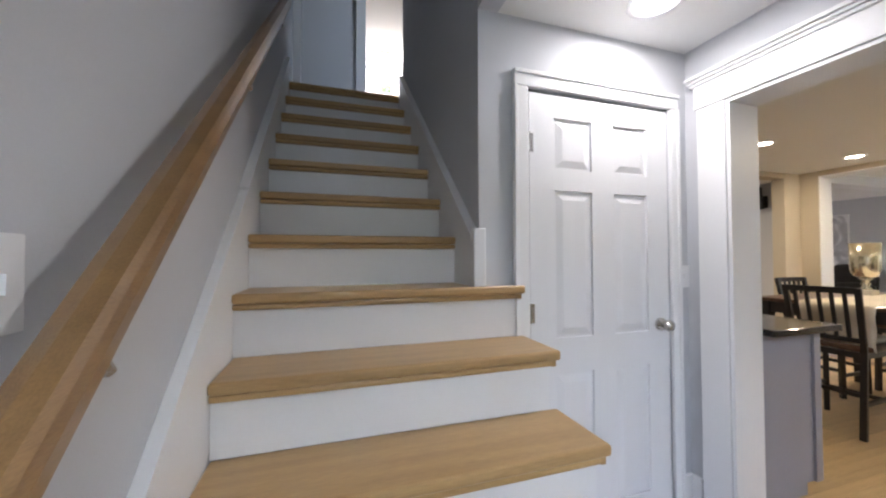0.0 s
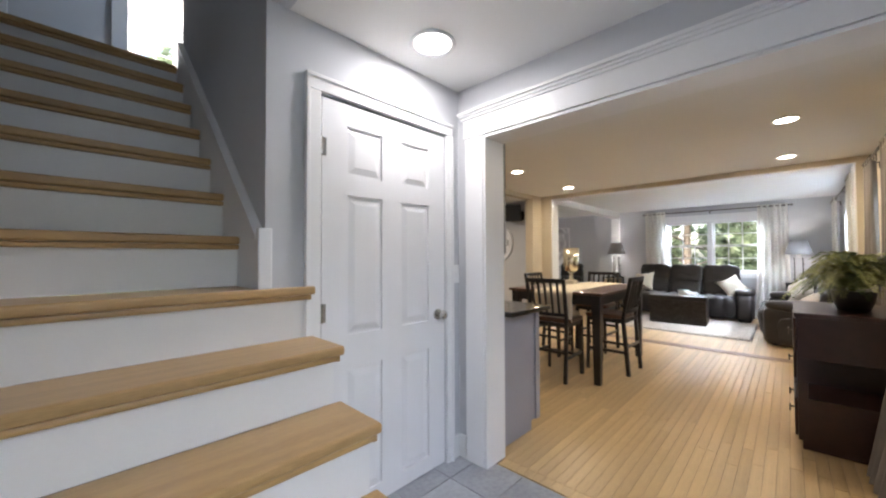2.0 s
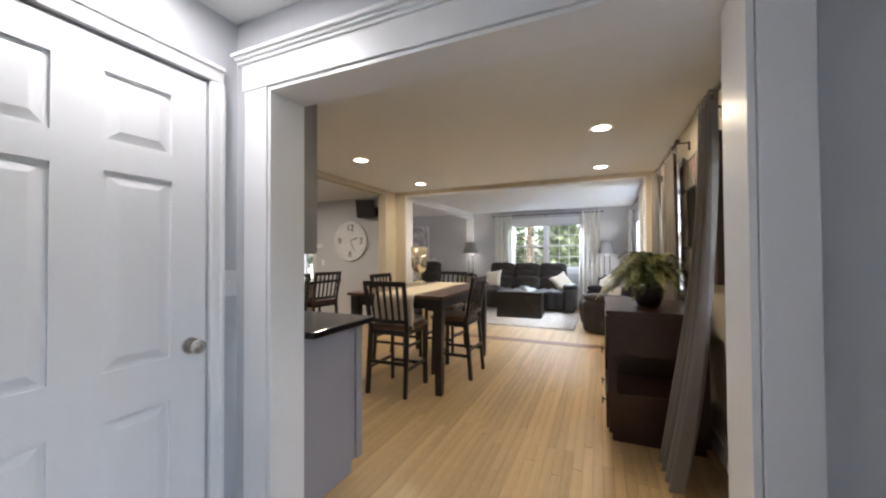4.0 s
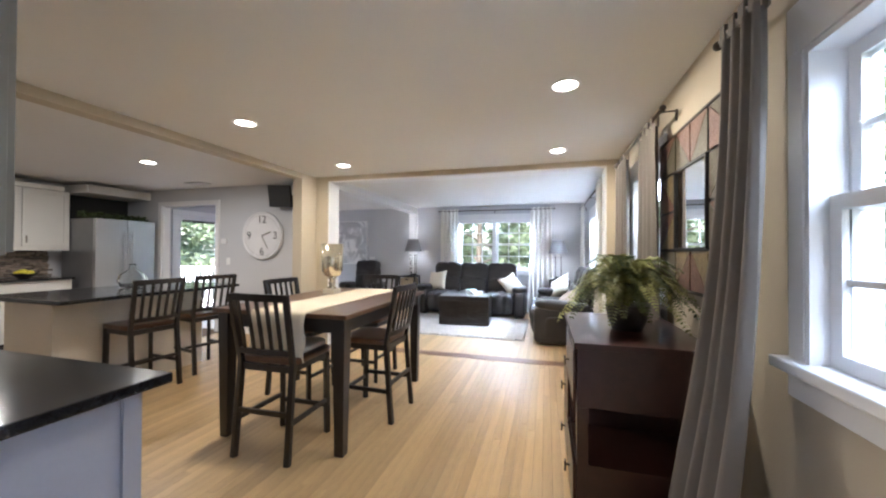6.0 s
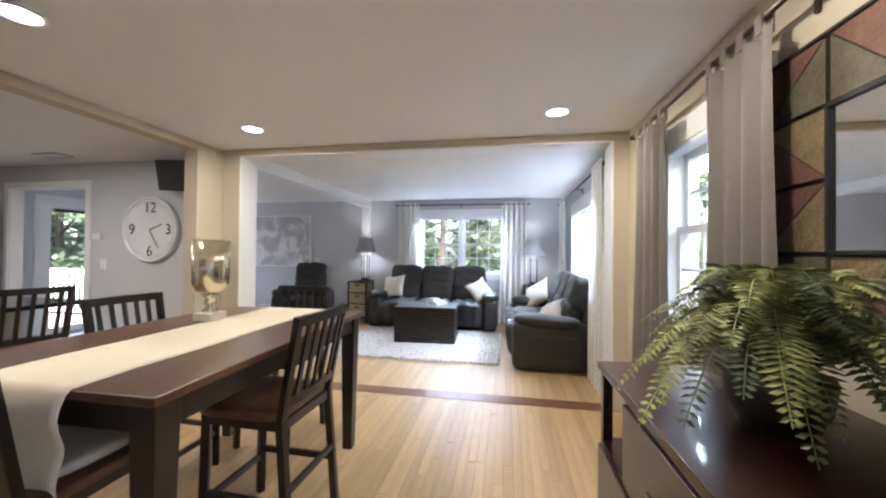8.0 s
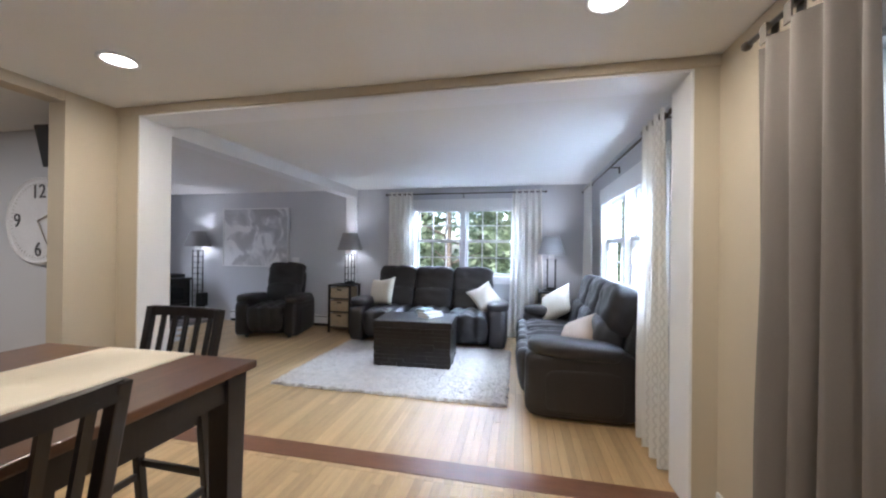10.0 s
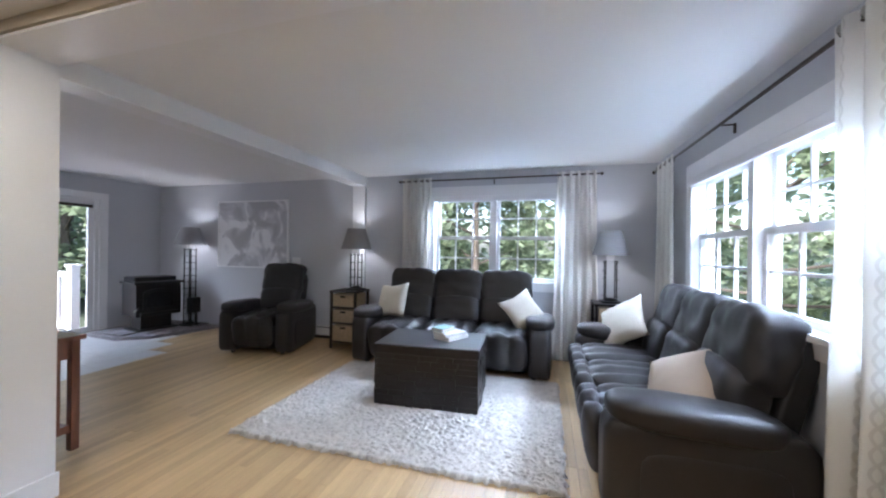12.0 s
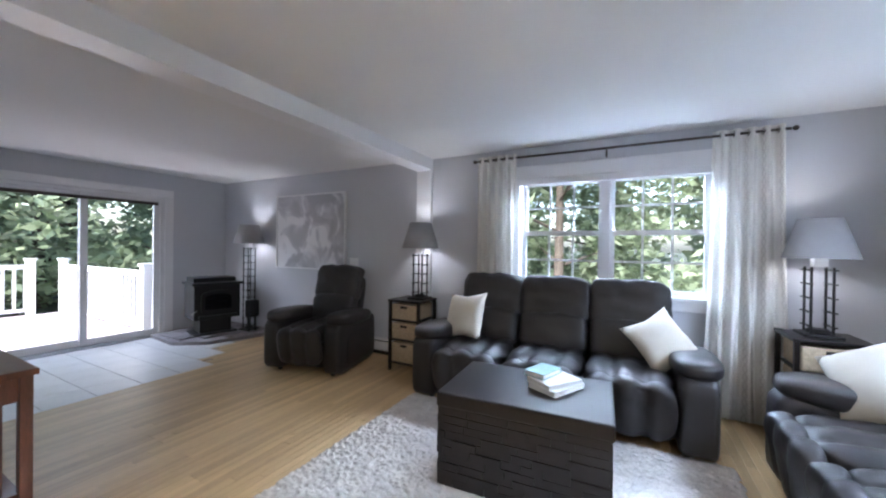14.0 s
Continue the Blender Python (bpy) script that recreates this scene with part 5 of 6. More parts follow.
def dining_chair(m, label, group):
    """Local: front towards -y, origin on the floor under the seat."""
    t = thing("dining_chair", m, label, "chair", group)
    sw, sd = 0.205, 0.20
    bm = bmesh.new()
    puff(bm, Matrix.Translation((0, -0.01, 0.615)), 0.44, 0.42, 0.045, 9, 6)
    part("seat", bm, TOPW, t, "dark brown shaped wooden seat")
    for s in (-1, 1):
        bm = bmesh.new()
        bar(bm, (s * 0.195, sd, 0.60), (s * 0.20, sd + 0.05, 0.0), 0.036, 0.036)
        bar(bm, (s * 0.195, sd - 0.002, 0.58), (s * 0.205, sd + 0.085, 1.05), 0.034, 0.030)
        part("back_leg", bm, ESPR, t, bevel=0.004)
        bm = bmesh.new()
        bar(bm, (s * 0.185, -0.18, 0.60), (s * 0.19, -0.19, 0.0), 0.036, 0.036)
        part("front_leg", bm, ESPR, t, bevel=0.004)
        part("seat_rail", bx(s * 0.185 - 0.01, s * 0.185 + 0.01, -0.17, 0.19, 0.55, 0.594), ESPR, t)
        bm = bmesh.new()
        bar(bm, (s * 0.19, -0.185, 0.24), (s * 0.197, sd + 0.03, 0.24), 0.018, 0.03)
        part("stretcher", bm, ESPR, t)
    part("seat_rail", bx(-0.175, 0.175, -0.19, -0.17, 0.55, 0.594), ESPR, t)
    part("seat_rail", bx(-0.175, 0.175, 0.19, 0.21, 0.55, 0.594), ESPR, t)
    bm = bmesh.new()
    bar(bm, (-0.188, -0.187, 0.20), (0.188, -0.187, 0.20), 0.018, 0.03)
    part("stretcher", bm, ESPR, t)
    bm = bmesh.new()
    bar(bm, (-0.195, sd + 0.032, 0.30), (0.195, sd + 0.032, 0.30), 0.018, 0.03)
    part("stretcher", bm, ESPR, t)
    for name, z, h, dy in (("top_rail", 1.03, 0.045, 0.083), ("lower_rail", 0.68, 0.035, 0.018)):
        bm = bmesh.new()
        secs = []
        for i in range(13):
            x = -0.205 + 0.41 * i / 12
            c = sd + dy + 0.018 * (1 - (x / 0.205) ** 2)
            secs.append([bm.verts.new((x, c + a, z + b)) for a, b in ((-0.011, -h / 2), (0.011, -h / 2), (0.011, h / 2), (-0.011, h / 2))])
        for p, q in zip(secs, secs[1:]):
            for i in range(4):
                bm.faces.new((p[i], p[(i + 1) % 4], q[(i + 1) % 4], q[i]))
        bm.faces.new(secs[0][::-1]), bm.faces.new(secs[-1])
        part(name, bm, ESPR, t)
    for i in range(5):
        x = -0.135 + i * 0.0675
        bm = bmesh.new()
        bar(bm, (x, sd + 0.03, 0.68), (x * 1.04, sd + 0.098, 1.025), 0.022, 0.012)
        part("slat", bm, ESPR, t)
    return t


CHL = "dark espresso counter chair with slatted back"
c0 = dining_chair(pose(4.06, 1.98, 0, 0, 0, 91), CHL + " at the table end", "chairs round the table")
for m in (pose(4.70, 1.64, 0, 0, 0, 179), pose(4.88, 2.46, 0, 0, 0, -1), pose(5.44, 2.09, 0, 0, 0, -91)):
    copy_thing(c0, m)["label"] = CHL + " at the dining table"
for m in (pose(4.48, 4.01, 0, 0, 0, 175), pose(5.13, 4.04, 0, 0, 0, 169)):
    c = copy_thing(c0, m)
    tagged(c, CHL + " at the kitchen island", group="chairs at the island")
cu = thing("seat_cushion", pose(4.10, 1.98, 0.639, 0, 0, 91), "thin white seat cushion on a dining chair", "cushion")
bm = bmesh.new()
puff(bm, Matrix.Translation((0, 0, 0.022)), 0.38, 0.37, 0.045, 5, 6)
part("cover", bm, LINEN, cu)
hv = thing("hurricane_vase", pose(4.95, 2.22, 0.92), "tall gold mercury glass hurricane candle holder on the runner", "vase")
part("base", bx(-0.06, 0.06, -0.06, 0.06, 0.0, 0.045), LINEN, hv, bevel=0.006)
bm = bmesh.new()
lathe(bm, [(0.04, 0.045), (0.045, 0.055), (0.022, 0.075), (0.034, 0.10), (0.022, 0.125), (0.05, 0.15)], 28)
part("stem", bm, HURR, hv, smooth=True)
bm = bmesh.new()
lathe(bm, [(0.02, 0.15), (0.075, 0.17), (0.097, 0.22), (0.10, 0.30), (0.102, 0.47), (0.097, 0.47), (0.094, 0.30), (0.09, 0.225), (0.02, 0.18)], 36)
part("glass_cup", bm, HURR, hv, smooth=True)

# ---- console, fern and mirror ----
cs = thing("console_cabinet", pose(0, 0, 0), "dark mahogany console cabinet with drawers and open niches", "cabinet")
X0, X1, Y0, Y1, H = 3.74, 4.64, -0.46, 0.12, 0.90
part("top", bx(X0 - 0.012, X1 + 0.012, Y0, Y1 + 0.012, H - 0.03, H), MAHOG, cs, bevel=0.004)
part("upper_body", bx(X0, X1 - 0.30, Y0, Y1, 0.60, H - 0.03), MAHOG, cs, bevel=0.002)
part("lower_body", bx(X0, X1, Y0, Y1, 0.06, 0.34), MAHOG, cs, bevel=0.002)
part("post", bx(X0, X0 + 0.05, Y1 - 0.05, Y1, 0.34, 0.60), MAHOG, cs)
part("post", bx(X0, X0 + 0.05, Y0, Y0 + 0.04, 0.34, 0.60), MAHOG, cs)
part("middle_body", bx(X0 + 0.42, X1, Y0, Y1, 0.34, 0.5995), MAHOG, cs)
part("post", bx(X1 - 0.035, X1, Y1 - 0.035, Y1, 0.60, H - 0.03), MAHOG, cs)
part("post", bx(X1 - 0.035, X1, Y0, Y0 + 0.035, 0.60, H - 0.03), MAHOG, cs)
part("plinth", bx(X0 + 0.02, X1 - 0.02, Y0 + 0.02, Y1 - 0.02, 0, 0.06), MAHOG, cs)
for x0, x1, z0, z1 in ((X0 + 0.02, X1 - 0.32, 0.61, 0.86), (X0 + 0.44, X1 - 0.02, 0.36, 0.585), (X0 + 0.02, X0 + 0.44, 0.08, 0.325), (X0 + 0.46, X1 - 0.02, 0.08, 0.325)):
    dw = part("drawer", bx(x0, x1, Y1 + 0.001, Y1 + 0.016, z0, z1), MAHOG, cs, bevel=0.004)
    bm = bmesh.new()
    xm, zc = (x0 + x1) / 2, (z0 + z1) / 2
    rod(bm, (xm, Y1 + 0.016, zc), (xm, Y1 + 0.035, zc), 0.006)
    box(bm, xm - 0.012, xm + 0.012, Y1 + 0.035, Y1 + 0.044, zc - 0.03, zc + 0.02)
    part("pull", bm, BRONZE, dw, "dark bronze drop pull")

fn = thing("potted_fern", pose(4.14, -0.17, 0.90), "bushy green fern in a dark pot on the console", "plant")
bm = bmesh.new()
lathe(bm, [(0.075, 0.0), (0.10, 0.06), (0.11, 0.13), (0.105, 0.14), (0.095, 0.12), (0.02, 0.11)], 28)
part("pot", bm, POT, fn, smooth=True)
rf = random.Random(12)
for k in range(84):
    az = k * 2.39996 + rf.uniform(-0.2, 0.2)
    inner = k / 84
    L = rf.uniform(0.30, 0.42)
    rise = (0.27 - 0.15 * inner) * rf.uniform(0.85, 1.15)
    bm = bmesh.new()
    pts = []
    for i in range(33):
        u = i / 32
        rad = L * (0.9 * u + 0.02) * (0.62 + 0.45 * inner)
        z = 0.12 + rise * math.sin(min(u * 1.5, 1.0) * 1.57) - (0.20 * inner + 0.06) * max(0, u - 0.45) ** 1.5 * 2.0
        pts.append(Vector((rad * math.cos(az + 0.15 * u), rad * math.sin(az + 0.15 * u), max(z, 0.01))))
    for p, q in zip(pts, pts[1:]):
        d = (q - p).normalized()
        s = d.cross(Vector((0, 0, 1)))
        s = s.normalized() if s.length > 0.01 else Vector((1, 0, 0))
        bm.faces.new([bm.verts.new(v) for v in (p - s * 0.0013, p + s * 0.0013, q + s * 0.0013, q - s * 0.0013)])
    for i in range(4, 32):
        u = i / 32
        p = pts[i]
        d = (pts[i] - pts[i - 1]).normalized()
        s = d.cross(Vector((0, 0, 1)))
        s = s.normalized() if s.length > 0.01 else Vector((1, 0, 0))
        nrm = s.cross(d)
        ln = 0.052 * math.sin(min(1.0, (1.04 - u) * 1.6) * 1.57) * (0.5 + 0.5 * min(1, u * 4)) + 0.006
        for sg in (-1, 1):
            tip = p + s * sg * ln + d * ln * 0.35 + nrm * rf.uniform(-0.012, 0.004)
            mid = p + s * sg * ln * 0.5 + d * (ln * 0.12 + 0.008) + nrm * 0.002
            mid2 = p + s * sg * ln * 0.55 + d * (ln * 0.22 - 0.006)
            bm.faces.new([bm.verts.new(v) for v in (p, mid2, tip, mid)])
    part("frond", bm, FERN if k % 3 else FERN2, fn)

mr = thing("wall_mirror", pose(4.185, SOUTH_D, 1.57, 0, 0, 180), "square wall mirror framed in copper and bronze triangle panels", "mirror")
MW, MH, GX, GZ = 0.52, 0.46, 0.225, 0.234
part("backing", bx(-MW, MW, -0.022, -0.001, -MH, MH), IRON, mr)
part("mirror_glass", bx(-GX + 0.012, GX - 0.012, -0.034, -0.0225, -GZ + 0.012, GZ - 0.012), MIRROR, mr)
bm = bmesh.new()
for a in ((-GX, -GX + 0.012, -GZ, GZ), (GX - 0.012, GX, -GZ, GZ), (-GX + 0.012, GX - 0.012, -GZ, -GZ + 0.012), (-GX + 0.012, GX - 0.012, GZ - 0.012, GZ)):
    box(bm, a[0], a[1], -0.045, -0.0225, a[2], a[3])
part("inner_frame", bm, IRON, mr)
xs, zs = [-MW, -GX, 0.0, GX, MW], [-MH, -GZ, 0.0, GZ, MH]
cell = 0
for i in range(4):
    for j in range(4):
        if i in (1, 2) and j in (1, 2):
            continue
        a, b, c, d = xs[i] + 0.005, xs[i + 1] - 0.005, zs[j] + 0.005, zs[j + 1] - 0.005
        flip = (i + j) % 2
        tri = (((a, c), (b, c), (b, d)), ((a, c), (b, d), (a, d))) if flip else (((a, c), (b, c), (a, d)), ((b, c), (b, d), (a, d)))
        for q, t3 in enumerate(tri):
            bm = bmesh.new()
            cx, cz = sum(p[0] for p in t3) / 3, sum(p[1] for p in t3) / 3
            prism(bm, [(cx + (x - cx) * 0.95, cz + (z - cz) * 0.95) for x, z in t3], 0.0225, 0.034)
            for v in bm.verts:
                v.co = Vector((v.co.x, -v.co.z, v.co.y))
            part("panel", bm, (COPPER, OLIVE, GOLDP, OLIVE, COPPER)[(cell * 2 + q * 3 + i) % 5], mr)
        cell += 1
bm = bmesh.new()
for a in ((-MW - 0.01, -MW, -MH - 0.01, MH + 0.01), (MW, MW + 0.01, -MH - 0.01, MH + 0.01), (-MW, MW, -MH - 0.01, -MH), (-MW, MW, MH, MH + 0.01)):
    box(bm, a[0], a[1], -0.035, -0.001, a[2], a[3])
part("outer_frame", bm, BRONZE, mr)

# ---- kitchen ----
pn = thing("base_cabinet", pose(0, 0, 0), "grey painted base cabinet with a plain end panel", "cabinet")
part("body", bx(2.315, 2.79, 1.51, 3.4, 0.09, 0.885), GREYCAB, pn, bevel=0.003)
part("toe_kick", bx(2.315, 2.75, 1.54, 3.4, 0, 0.09), GREYCAB, pn)
part("corner_stile", bx(2.75, 2.802, 1.498, 1.5095, 0.09, 0.885), GREYCAB, pn)
for i in range(3):
    y = 1.53 + i * 0.62
    part("door", bx(2.791, 2.807, y, y + 0.60, 0.12, 0.87), GREYCAB, pn, bevel=0.004)
ct = thing("countertop", pose(0, 0, 0), "polished black granite countertop on the grey cabinet", "countertop")
part("slab", bx(2.33, 2.85, 1.43, 3.41, 0.886, 0.92), COUNTER, ct, bevel=0.006)
uc = thing("wall_cabinet", pose(0, 0, 0), "grey painted wall cabinet with a crown moulding", "cabinet")
part("body", bx(2.315, 2.55, 1.62, 3.3, 1.30, 2.16), DKCAB, uc, bevel=0.003)
bm = bmesh.new()
for o, z0, z1 in ((0.01, 2.161, 2.175), (0.025, 2.175, 2.19), (0.04, 2.19, 2.21)):
    box(bm, 2.315, 2.55 + o, 1.62 - o, 3.3, z0, z1)
part("crown", bm, DKCAB, uc, bevel=0.003)
for i in range(2):
    part("door", bx(2.551, 2.568, 1.63 + i * 0.85, 2.45 + i * 0.85, 1.31, 2.15), DKCAB, uc, bevel=0.003)

isl = thing("kitchen_island", pose(0, 0, 0), "cream panelled kitchen island with an overhanging top", "kitchen island")
part("body", bx(3.95, 5.30, 4.23, 4.86, 0, 0.885), ISLAND, isl, bevel=0.003)
part("end_panel", bx(3.935, 3.9495, 4.22, 4.87, 0, 0.885), ISLAND, isl)
it = thing("countertop", pose(0, 0, 0), "polished black granite countertop on the island", "countertop")
part("slab", bx(3.80, 5.48, 3.86, 4.94, 0.886, 0.92), COUNTER, it, bevel=0.008)
jr = thing("glass_jug", pose(4.76, 4.57, 0.92), "round clear glass jug on the island", "jug")
bm = bmesh.new()
lathe(bm, [(0.02, 0.0), (0.10, 0.01), (0.13, 0.07), (0.11, 0.14), (0.04, 0.19), (0.028, 0.23), (0.034, 0.25), (0.030, 0.25), (0.024, 0.23), (0.036, 0.188), (0.10, 0.137), (0.12, 0.07), (0.09, 0.016), (0.02, 0.008)], 28)
part("glass", bm, JARG, jr, smooth=True)

fr = thing("refrigerator", pose(6.06, 7.10, 0, 0, 0, 90), "stainless french-door refrigerator with bar handles", "refrigerator")
part("body", bx(-0.34, 0.36, -0.42, 0.42, 0.02, 1.80), mat("dark_grey_steel_side", (0.22, 0.22, 0.23), 0.4, 0.6, var=0.05), fr, bevel=0.006)
for y0, y1 in ((-0.42, -0.003), (0.003, 0.42)):
    dd = part("door", bx(-0.40, -0.341, y0, y1, 0.66, 1.80), STEEL, fr, bevel=0.01)
    bm = bmesh.new()
    yh = y1 - 0.05 if y1 < 0.1 else y0 + 0.05
    rod(bm, (-0.445, yh, 0.80), (-0.445, yh, 1.62), 0.013, n=10)
    rod(bm, (-0.445, yh, 0.83), (-0.40, yh, 0.83), 0.009), rod(bm, (-0.445, yh, 1.55), (-0.40, yh, 1.55), 0.009)
    part("handle", bm, STEEL, dd)
part("freezer_drawer", bx(-0.40, -0.341, -0.42, 0.42, 0.05, 0.65), STEEL, fr, bevel=0.01)
ga = thing("garland", pose(6.06, 6.95, 1.802, 0, 0, 90), "artificial green leafy garland on top of the refrigerator", "garland")
v, f = [], []
rg = random.Random(4)
for i in range(9):
    leaf_cloud(v, f, (0.0, -0.38 + i * 0.1, 0.05), 0.09, 40, rg, 0.02, 0.045)
me = bpy.data.meshes.new("leaves")
me.from_pydata([(a, b, max(c, 0.001)) for a, b, c in v], [], f)
me.materials.append(FERN2)
lo = new("leaves", me)
lo.parent = ga
sf = thing("wall_cabinet", pose(0, 0, 0), "open recess over the refrigerator with its shade painted on a black back", "cabinet")
part("body", bx(5.70, 6.59, 6.975, 7.615, 2.2, 2.33), WHCAB, sf)
# near-black sheet that paints the recess's shade
part("back", bx(5.70, 6.59, 7.535, 7.615, 1.8, 2.1995), DARK, sf)
wc = thing("wall_cabinet", pose(0, 0, 0), "white shaker wall cabinets over the counter", "cabinet")
part("body", bx(3.2, 5.64, 7.285, 7.615, 1.31, 2.2), WHCAB, wc)
for i in range(4):
    x = 3.54 + i * 0.525
    dd = part("door", bx(x, x + 0.505, 7.265, 7.284, 1.37, 2.19), WHCAB, wc, bevel=0.003)
    for a in ((x, x + 0.06, 1.37, 2.19), (x + 0.445, x + 0.505, 1.37, 2.19), (x + 0.06, x + 0.445, 1.37, 1.43), (x + 0.06, x + 0.445, 2.13, 2.19)):
        part("rail", bx(a[0], a[1], 7.255, 7.265, a[2], a[3]), WHCAB, dd)
    part("pull", bx(x + 0.03, x + 0.04, 7.235, 7.254, 1.42, 1.52), CHROME, dd)
part("crown", bx(3.2, 5.56, 7.245, 7.615, 2.201, 2.27), WHCAB, wc, bevel=0.01)
bc = thing("base_cabinet", pose(0, 0, 0), "white base cabinets along the kitchen wall", "cabinet")
part("body", bx(2.32, 5.54, 7.025, 7.615, 0.09, 0.885), WHCAB, bc)
part("toe_kick", bx(2.32, 5.54, 7.085, 7.615, 0, 0.09), DARK, bc)
part("dishwasher_front", bx(3.7, 4.3, 7.01, 7.024, 0.12, 0.87), STEEL, bc, bevel=0.003)
bt = thing("countertop", pose(0, 0, 0), "polished black granite countertop along the wall", "countertop")
part("slab", bx(2.31, 5.56, 6.985, 7.615, 0.886, 0.92), COUNTER, bt, bevel=0.004)
bs = thing("backsplash", pose(0, 0, 0), "brown stone mosaic backsplash over the counter", "backsplash", kind="structure")
v, f = [], []
rb = random.Random(8)
for j in range(17):
    x = 3.2 - rb.uniform(0, 0.05)
    while x < 5.54:
        L = rb.uniform(0.03, 0.09)
        b0 = len(v)
        z, y = 0.925 + j * 0.0255, 7.61 - rb.uniform(0, 0.006)
        v.extend([(x, y, z), (x + L - 0.002, y, z), (x + L - 0.002, y, z + 0.0235), (x, y, z + 0.0235), (x, 7.62, z), (x + L - 0.002, 7.62, z), (x + L - 0.002, 7.62, z + 0.0235), (x, 7.62, z + 0.0235)])
        f.extend([tuple(b0 + q for q in w) for w in ((0, 1, 2, 3), (0, 4, 5, 1), (3, 2, 6, 7), (0, 3, 7, 4), (1, 5, 6, 2))])
        x += L
me = bpy.data.meshes.new("stones")
me.from_pydata(v, [], f)
me.materials.append(MOSAIC)
so2 = new("stones", me)
so2.parent = bs
so2["kind"] = "stuff"
fb = thing("fruit_bowl", pose(5.15, 7.275, 0.92), "shallow bowl of yellow lemons on the counter", "fruit bowl")
bm = bmesh.new()
lathe(bm, [(0.05, 0.0), (0.12, 0.05), (0.15, 0.07), (0.14, 0.07), (0.05, 0.015)], 24)
part("bowl", bm, POT, fb, smooth=True)
YEL = mat("lemon_skin", (0.70, 0.62, 0.06), 0.45, var=0.1, scale=20, bump=0.1)
for i in range(5):
    bm = bmesh.new()
    bmesh.ops.create_uvsphere(bm, u_segments=12, v_segments=8, radius=0.035, matrix=pose(0.06 * math.cos(i * 1.3), 0.06 * math.sin(i * 1.3), 0.075 + 0.02 * (i % 2)) @ Matrix.Diagonal((1.3, 1, 1, 1)))
    part("lemon", bm, YEL, fb, smooth=True)

ck = thing("wall_clock", pose(6.599, 4.545, 1.56, 0, 0, -90), "large round white wall clock with four bold numerals", "clock")
bm = bmesh.new()
lathe(bm, [(0.37, 0.0), (0.38, 0.02), (0.375, 0.045), (0.355, 0.05), (0.35, 0.03)], 64)
for v2 in bm.verts:
    v2.co = Vector((v2.co.x, -v2.co.z, v2.co.y))
part("rim", bm, CLOCKF, ck, smooth=True)
bm = bmesh.new()
rod(bm, (0, -0.028, 0), (0, -0.034, 0), 0.352, n=64)
part("dial", bm, CLOCKF, ck)


def letters(text, size, m, parent, material=INK):
    cu = bpy.data.curves.new("numeral", "FONT")
    cu.body, cu.size, cu.align_x, cu.align_y, cu.extrude = text, size, "CENTER", "CENTER", 0.002
    ob = bpy.data.objects.new("numeral_curve", cu)
    scene.collection.objects.link(ob)
    me = bpy.data.meshes.new_from_object(ob.evaluated_get(bpy.context.evaluated_depsgraph_get()))
    bpy.data.objects.remove(ob)
    me.transform(m)
    me.materials.append(material)
    o = new("numeral", me)
    o.parent = parent
    return o


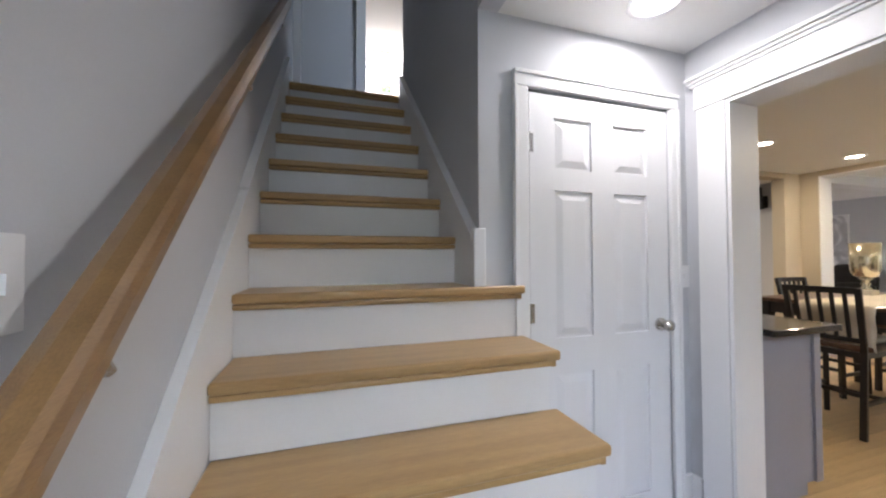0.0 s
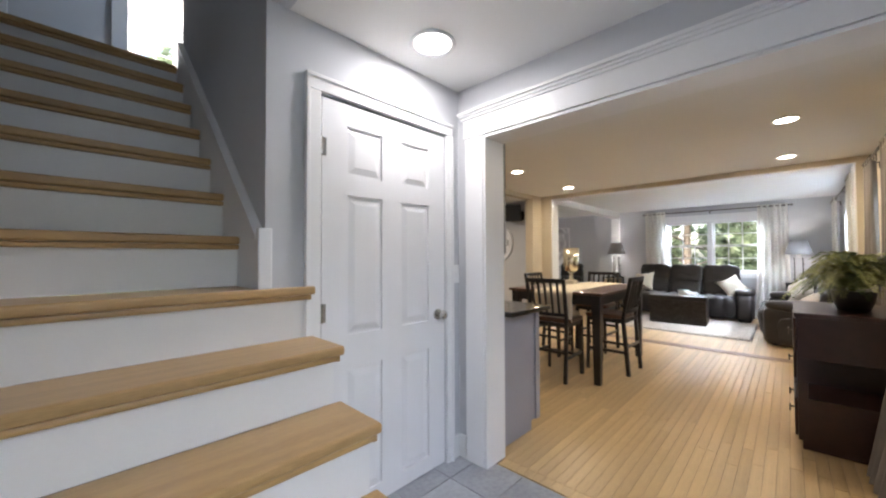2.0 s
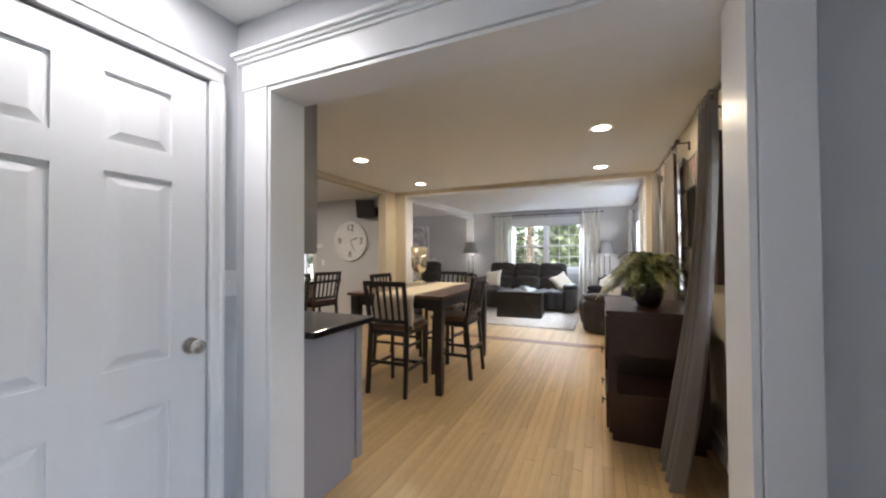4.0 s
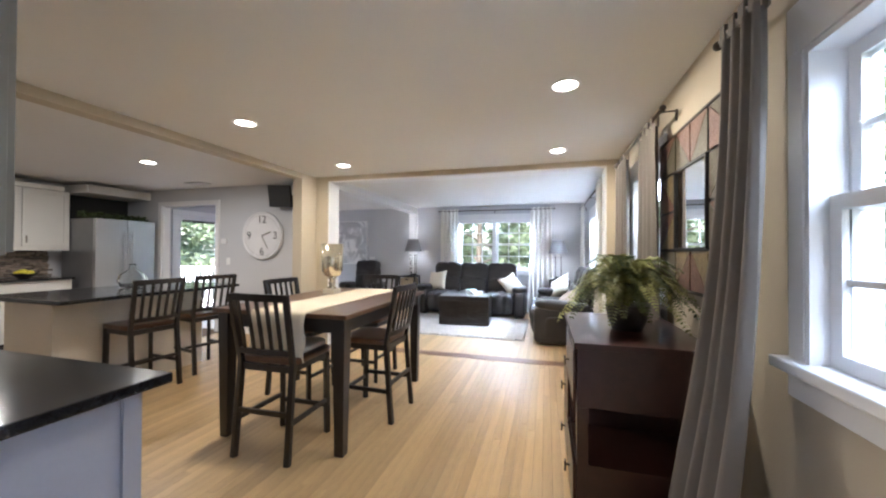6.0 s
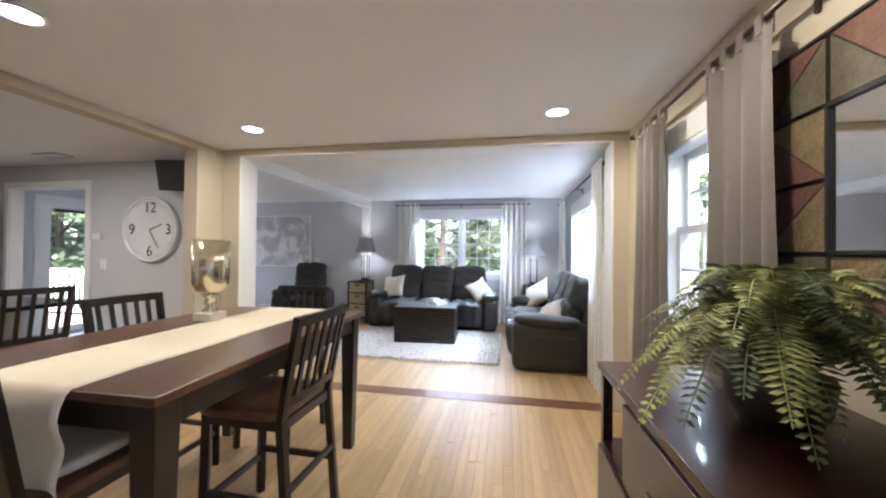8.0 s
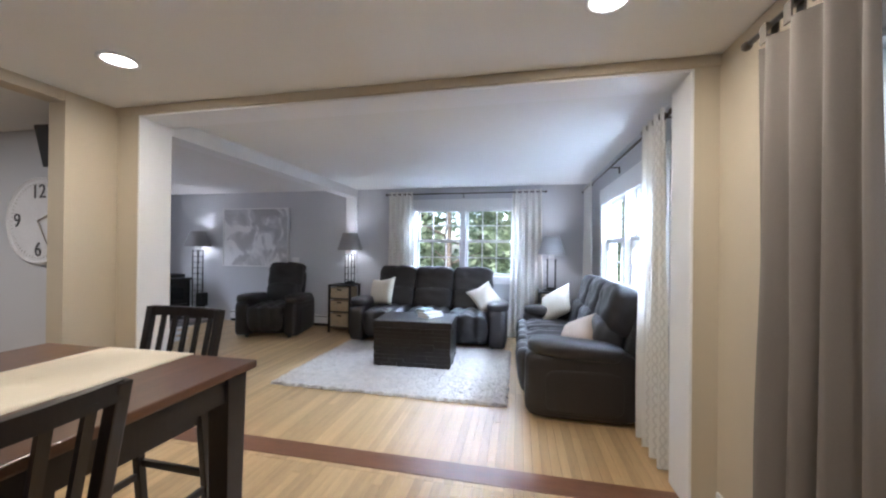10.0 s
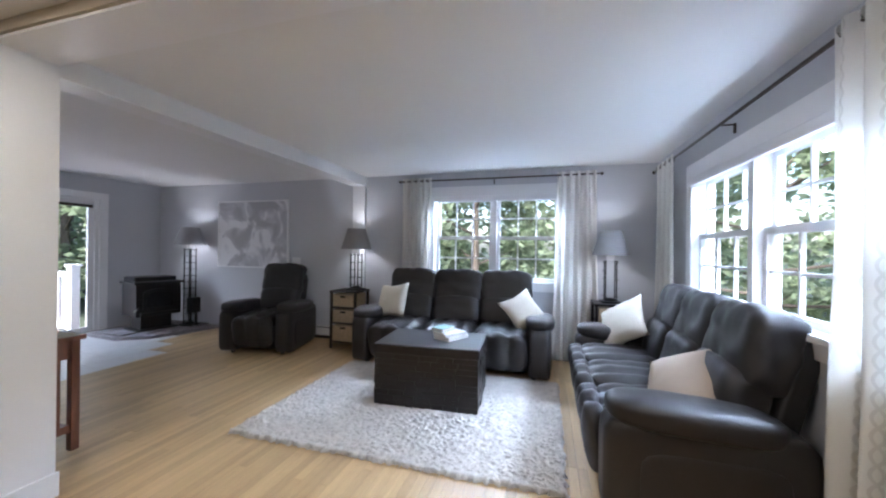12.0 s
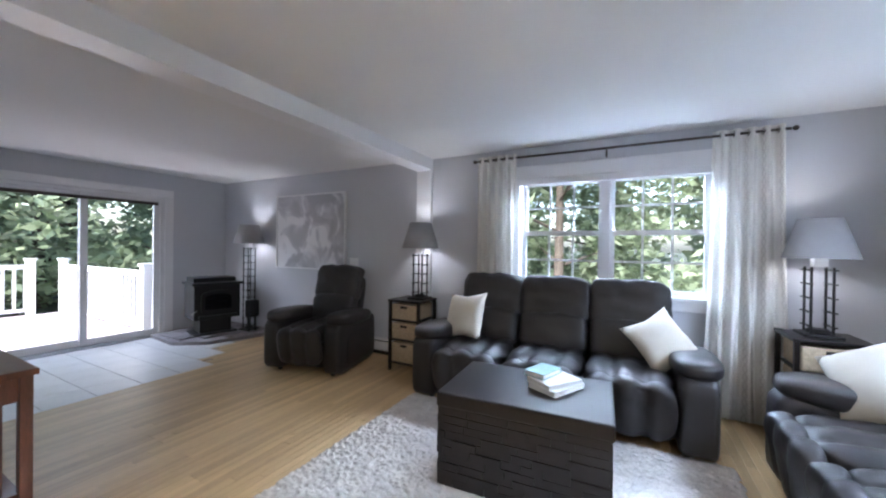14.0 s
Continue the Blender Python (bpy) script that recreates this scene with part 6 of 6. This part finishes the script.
for tx, x, z in (("12", 0, 0.25), ("3", 0.25, 0), ("6", 0, -0.25), ("9", -0.25, 0)):
    letters(tx, 0.17, Matrix.Translation((x, -0.037, z)) @ Matrix.Rotation(radians(90), 4, "X"), ck)
for ang, L, w in ((-70, 0.18, 0.014), (-150, 0.24, 0.010)):
    bm = bmesh.new()
    a = radians(90 + ang)
    bar(bm, (0, -0.042, 0), (L * math.cos(a), -0.042, L * math.sin(a)), 0.004, w)
    part("hand", bm, CHROME, ck).name = "clock_pointer"
bm = bmesh.new()
for i in range(60):
    a = i * math.pi / 30
    r0 = 0.31 if i % 5 else 0.30
    bar(bm, (r0 * math.cos(a), -0.0355, r0 * math.sin(a)), (0.33 * math.cos(a), -0.0355, 0.33 * math.sin(a)), 0.002, 0.004)
part("minute_marks", bm, CHROME, ck)

tv = thing("wall_television", pose(6.58, 3.98, 2.14), "small black television on a tilting wall arm", "television")
bm = bmesh.new()
obox(bm, pose(-0.17, 0.10, 0, 4, -12, -6), 0.04, 0.42, 0.33)
part("screen", bm, TVB, tv, bevel=0.006)
bm = bmesh.new()
rod(bm, (-0.14, 0.08, 0), (0.0, 0.0, -0.06), 0.018)
box(bm, 0.0, 0.018, -0.06, 0.06, -0.14, 0.04)
part("arm", bm, TVB, tv)
vt = thing("ceiling_vent", pose(6.25, 5.48, CH), "white slatted ceiling vent", "vent")
for i in range(7):
    part("slat", bx(-0.07 + i * 0.02, -0.058 + i * 0.02, -0.15, 0.15, -0.01, -0.001), CLOCKF, vt)
part("frame", bx(-0.09, 0.09, -0.17, 0.17, -0.004, -0.0005), STOVE, vt)

# ---- side table behind the post ----
sdt = thing("side_table", pose(6.83, 4.23, 0), "reddish mission-style wooden side table by the wall", "side table")
part("top", bx(-0.105, 0.13, -0.62, 0.5, 0.725, 0.755), CHERRY, sdt, bevel=0.004)
for y in (-0.55, 0.43):
    for x in (-0.07, 0.10):
        part("leg", bx(x - 0.022, x + 0.022, y - 0.025, y + 0.025, 0, 0.725), CHERRY, sdt, bevel=0.003)
    part("side_rail", bx(-0.048, 0.078, y - 0.01, y + 0.01, 0.60, 0.72), CHERRY, sdt)
    part("side_rail", bx(-0.048, 0.078, y - 0.01, y + 0.01, 0.12, 0.17), CHERRY, sdt)
    part("side_slat", bx(0.0, 0.03, y - 0.008, y + 0.008, 0.17, 0.60), CHERRY, sdt)
part("front_rail", bx(0.09, 0.11, -0.525, 0.405, 0.62, 0.72), CHERRY, sdt)
part("shelf", bx(-0.07, 0.10, -0.52, 0.40, 0.13, 0.15), CHERRY, sdt)
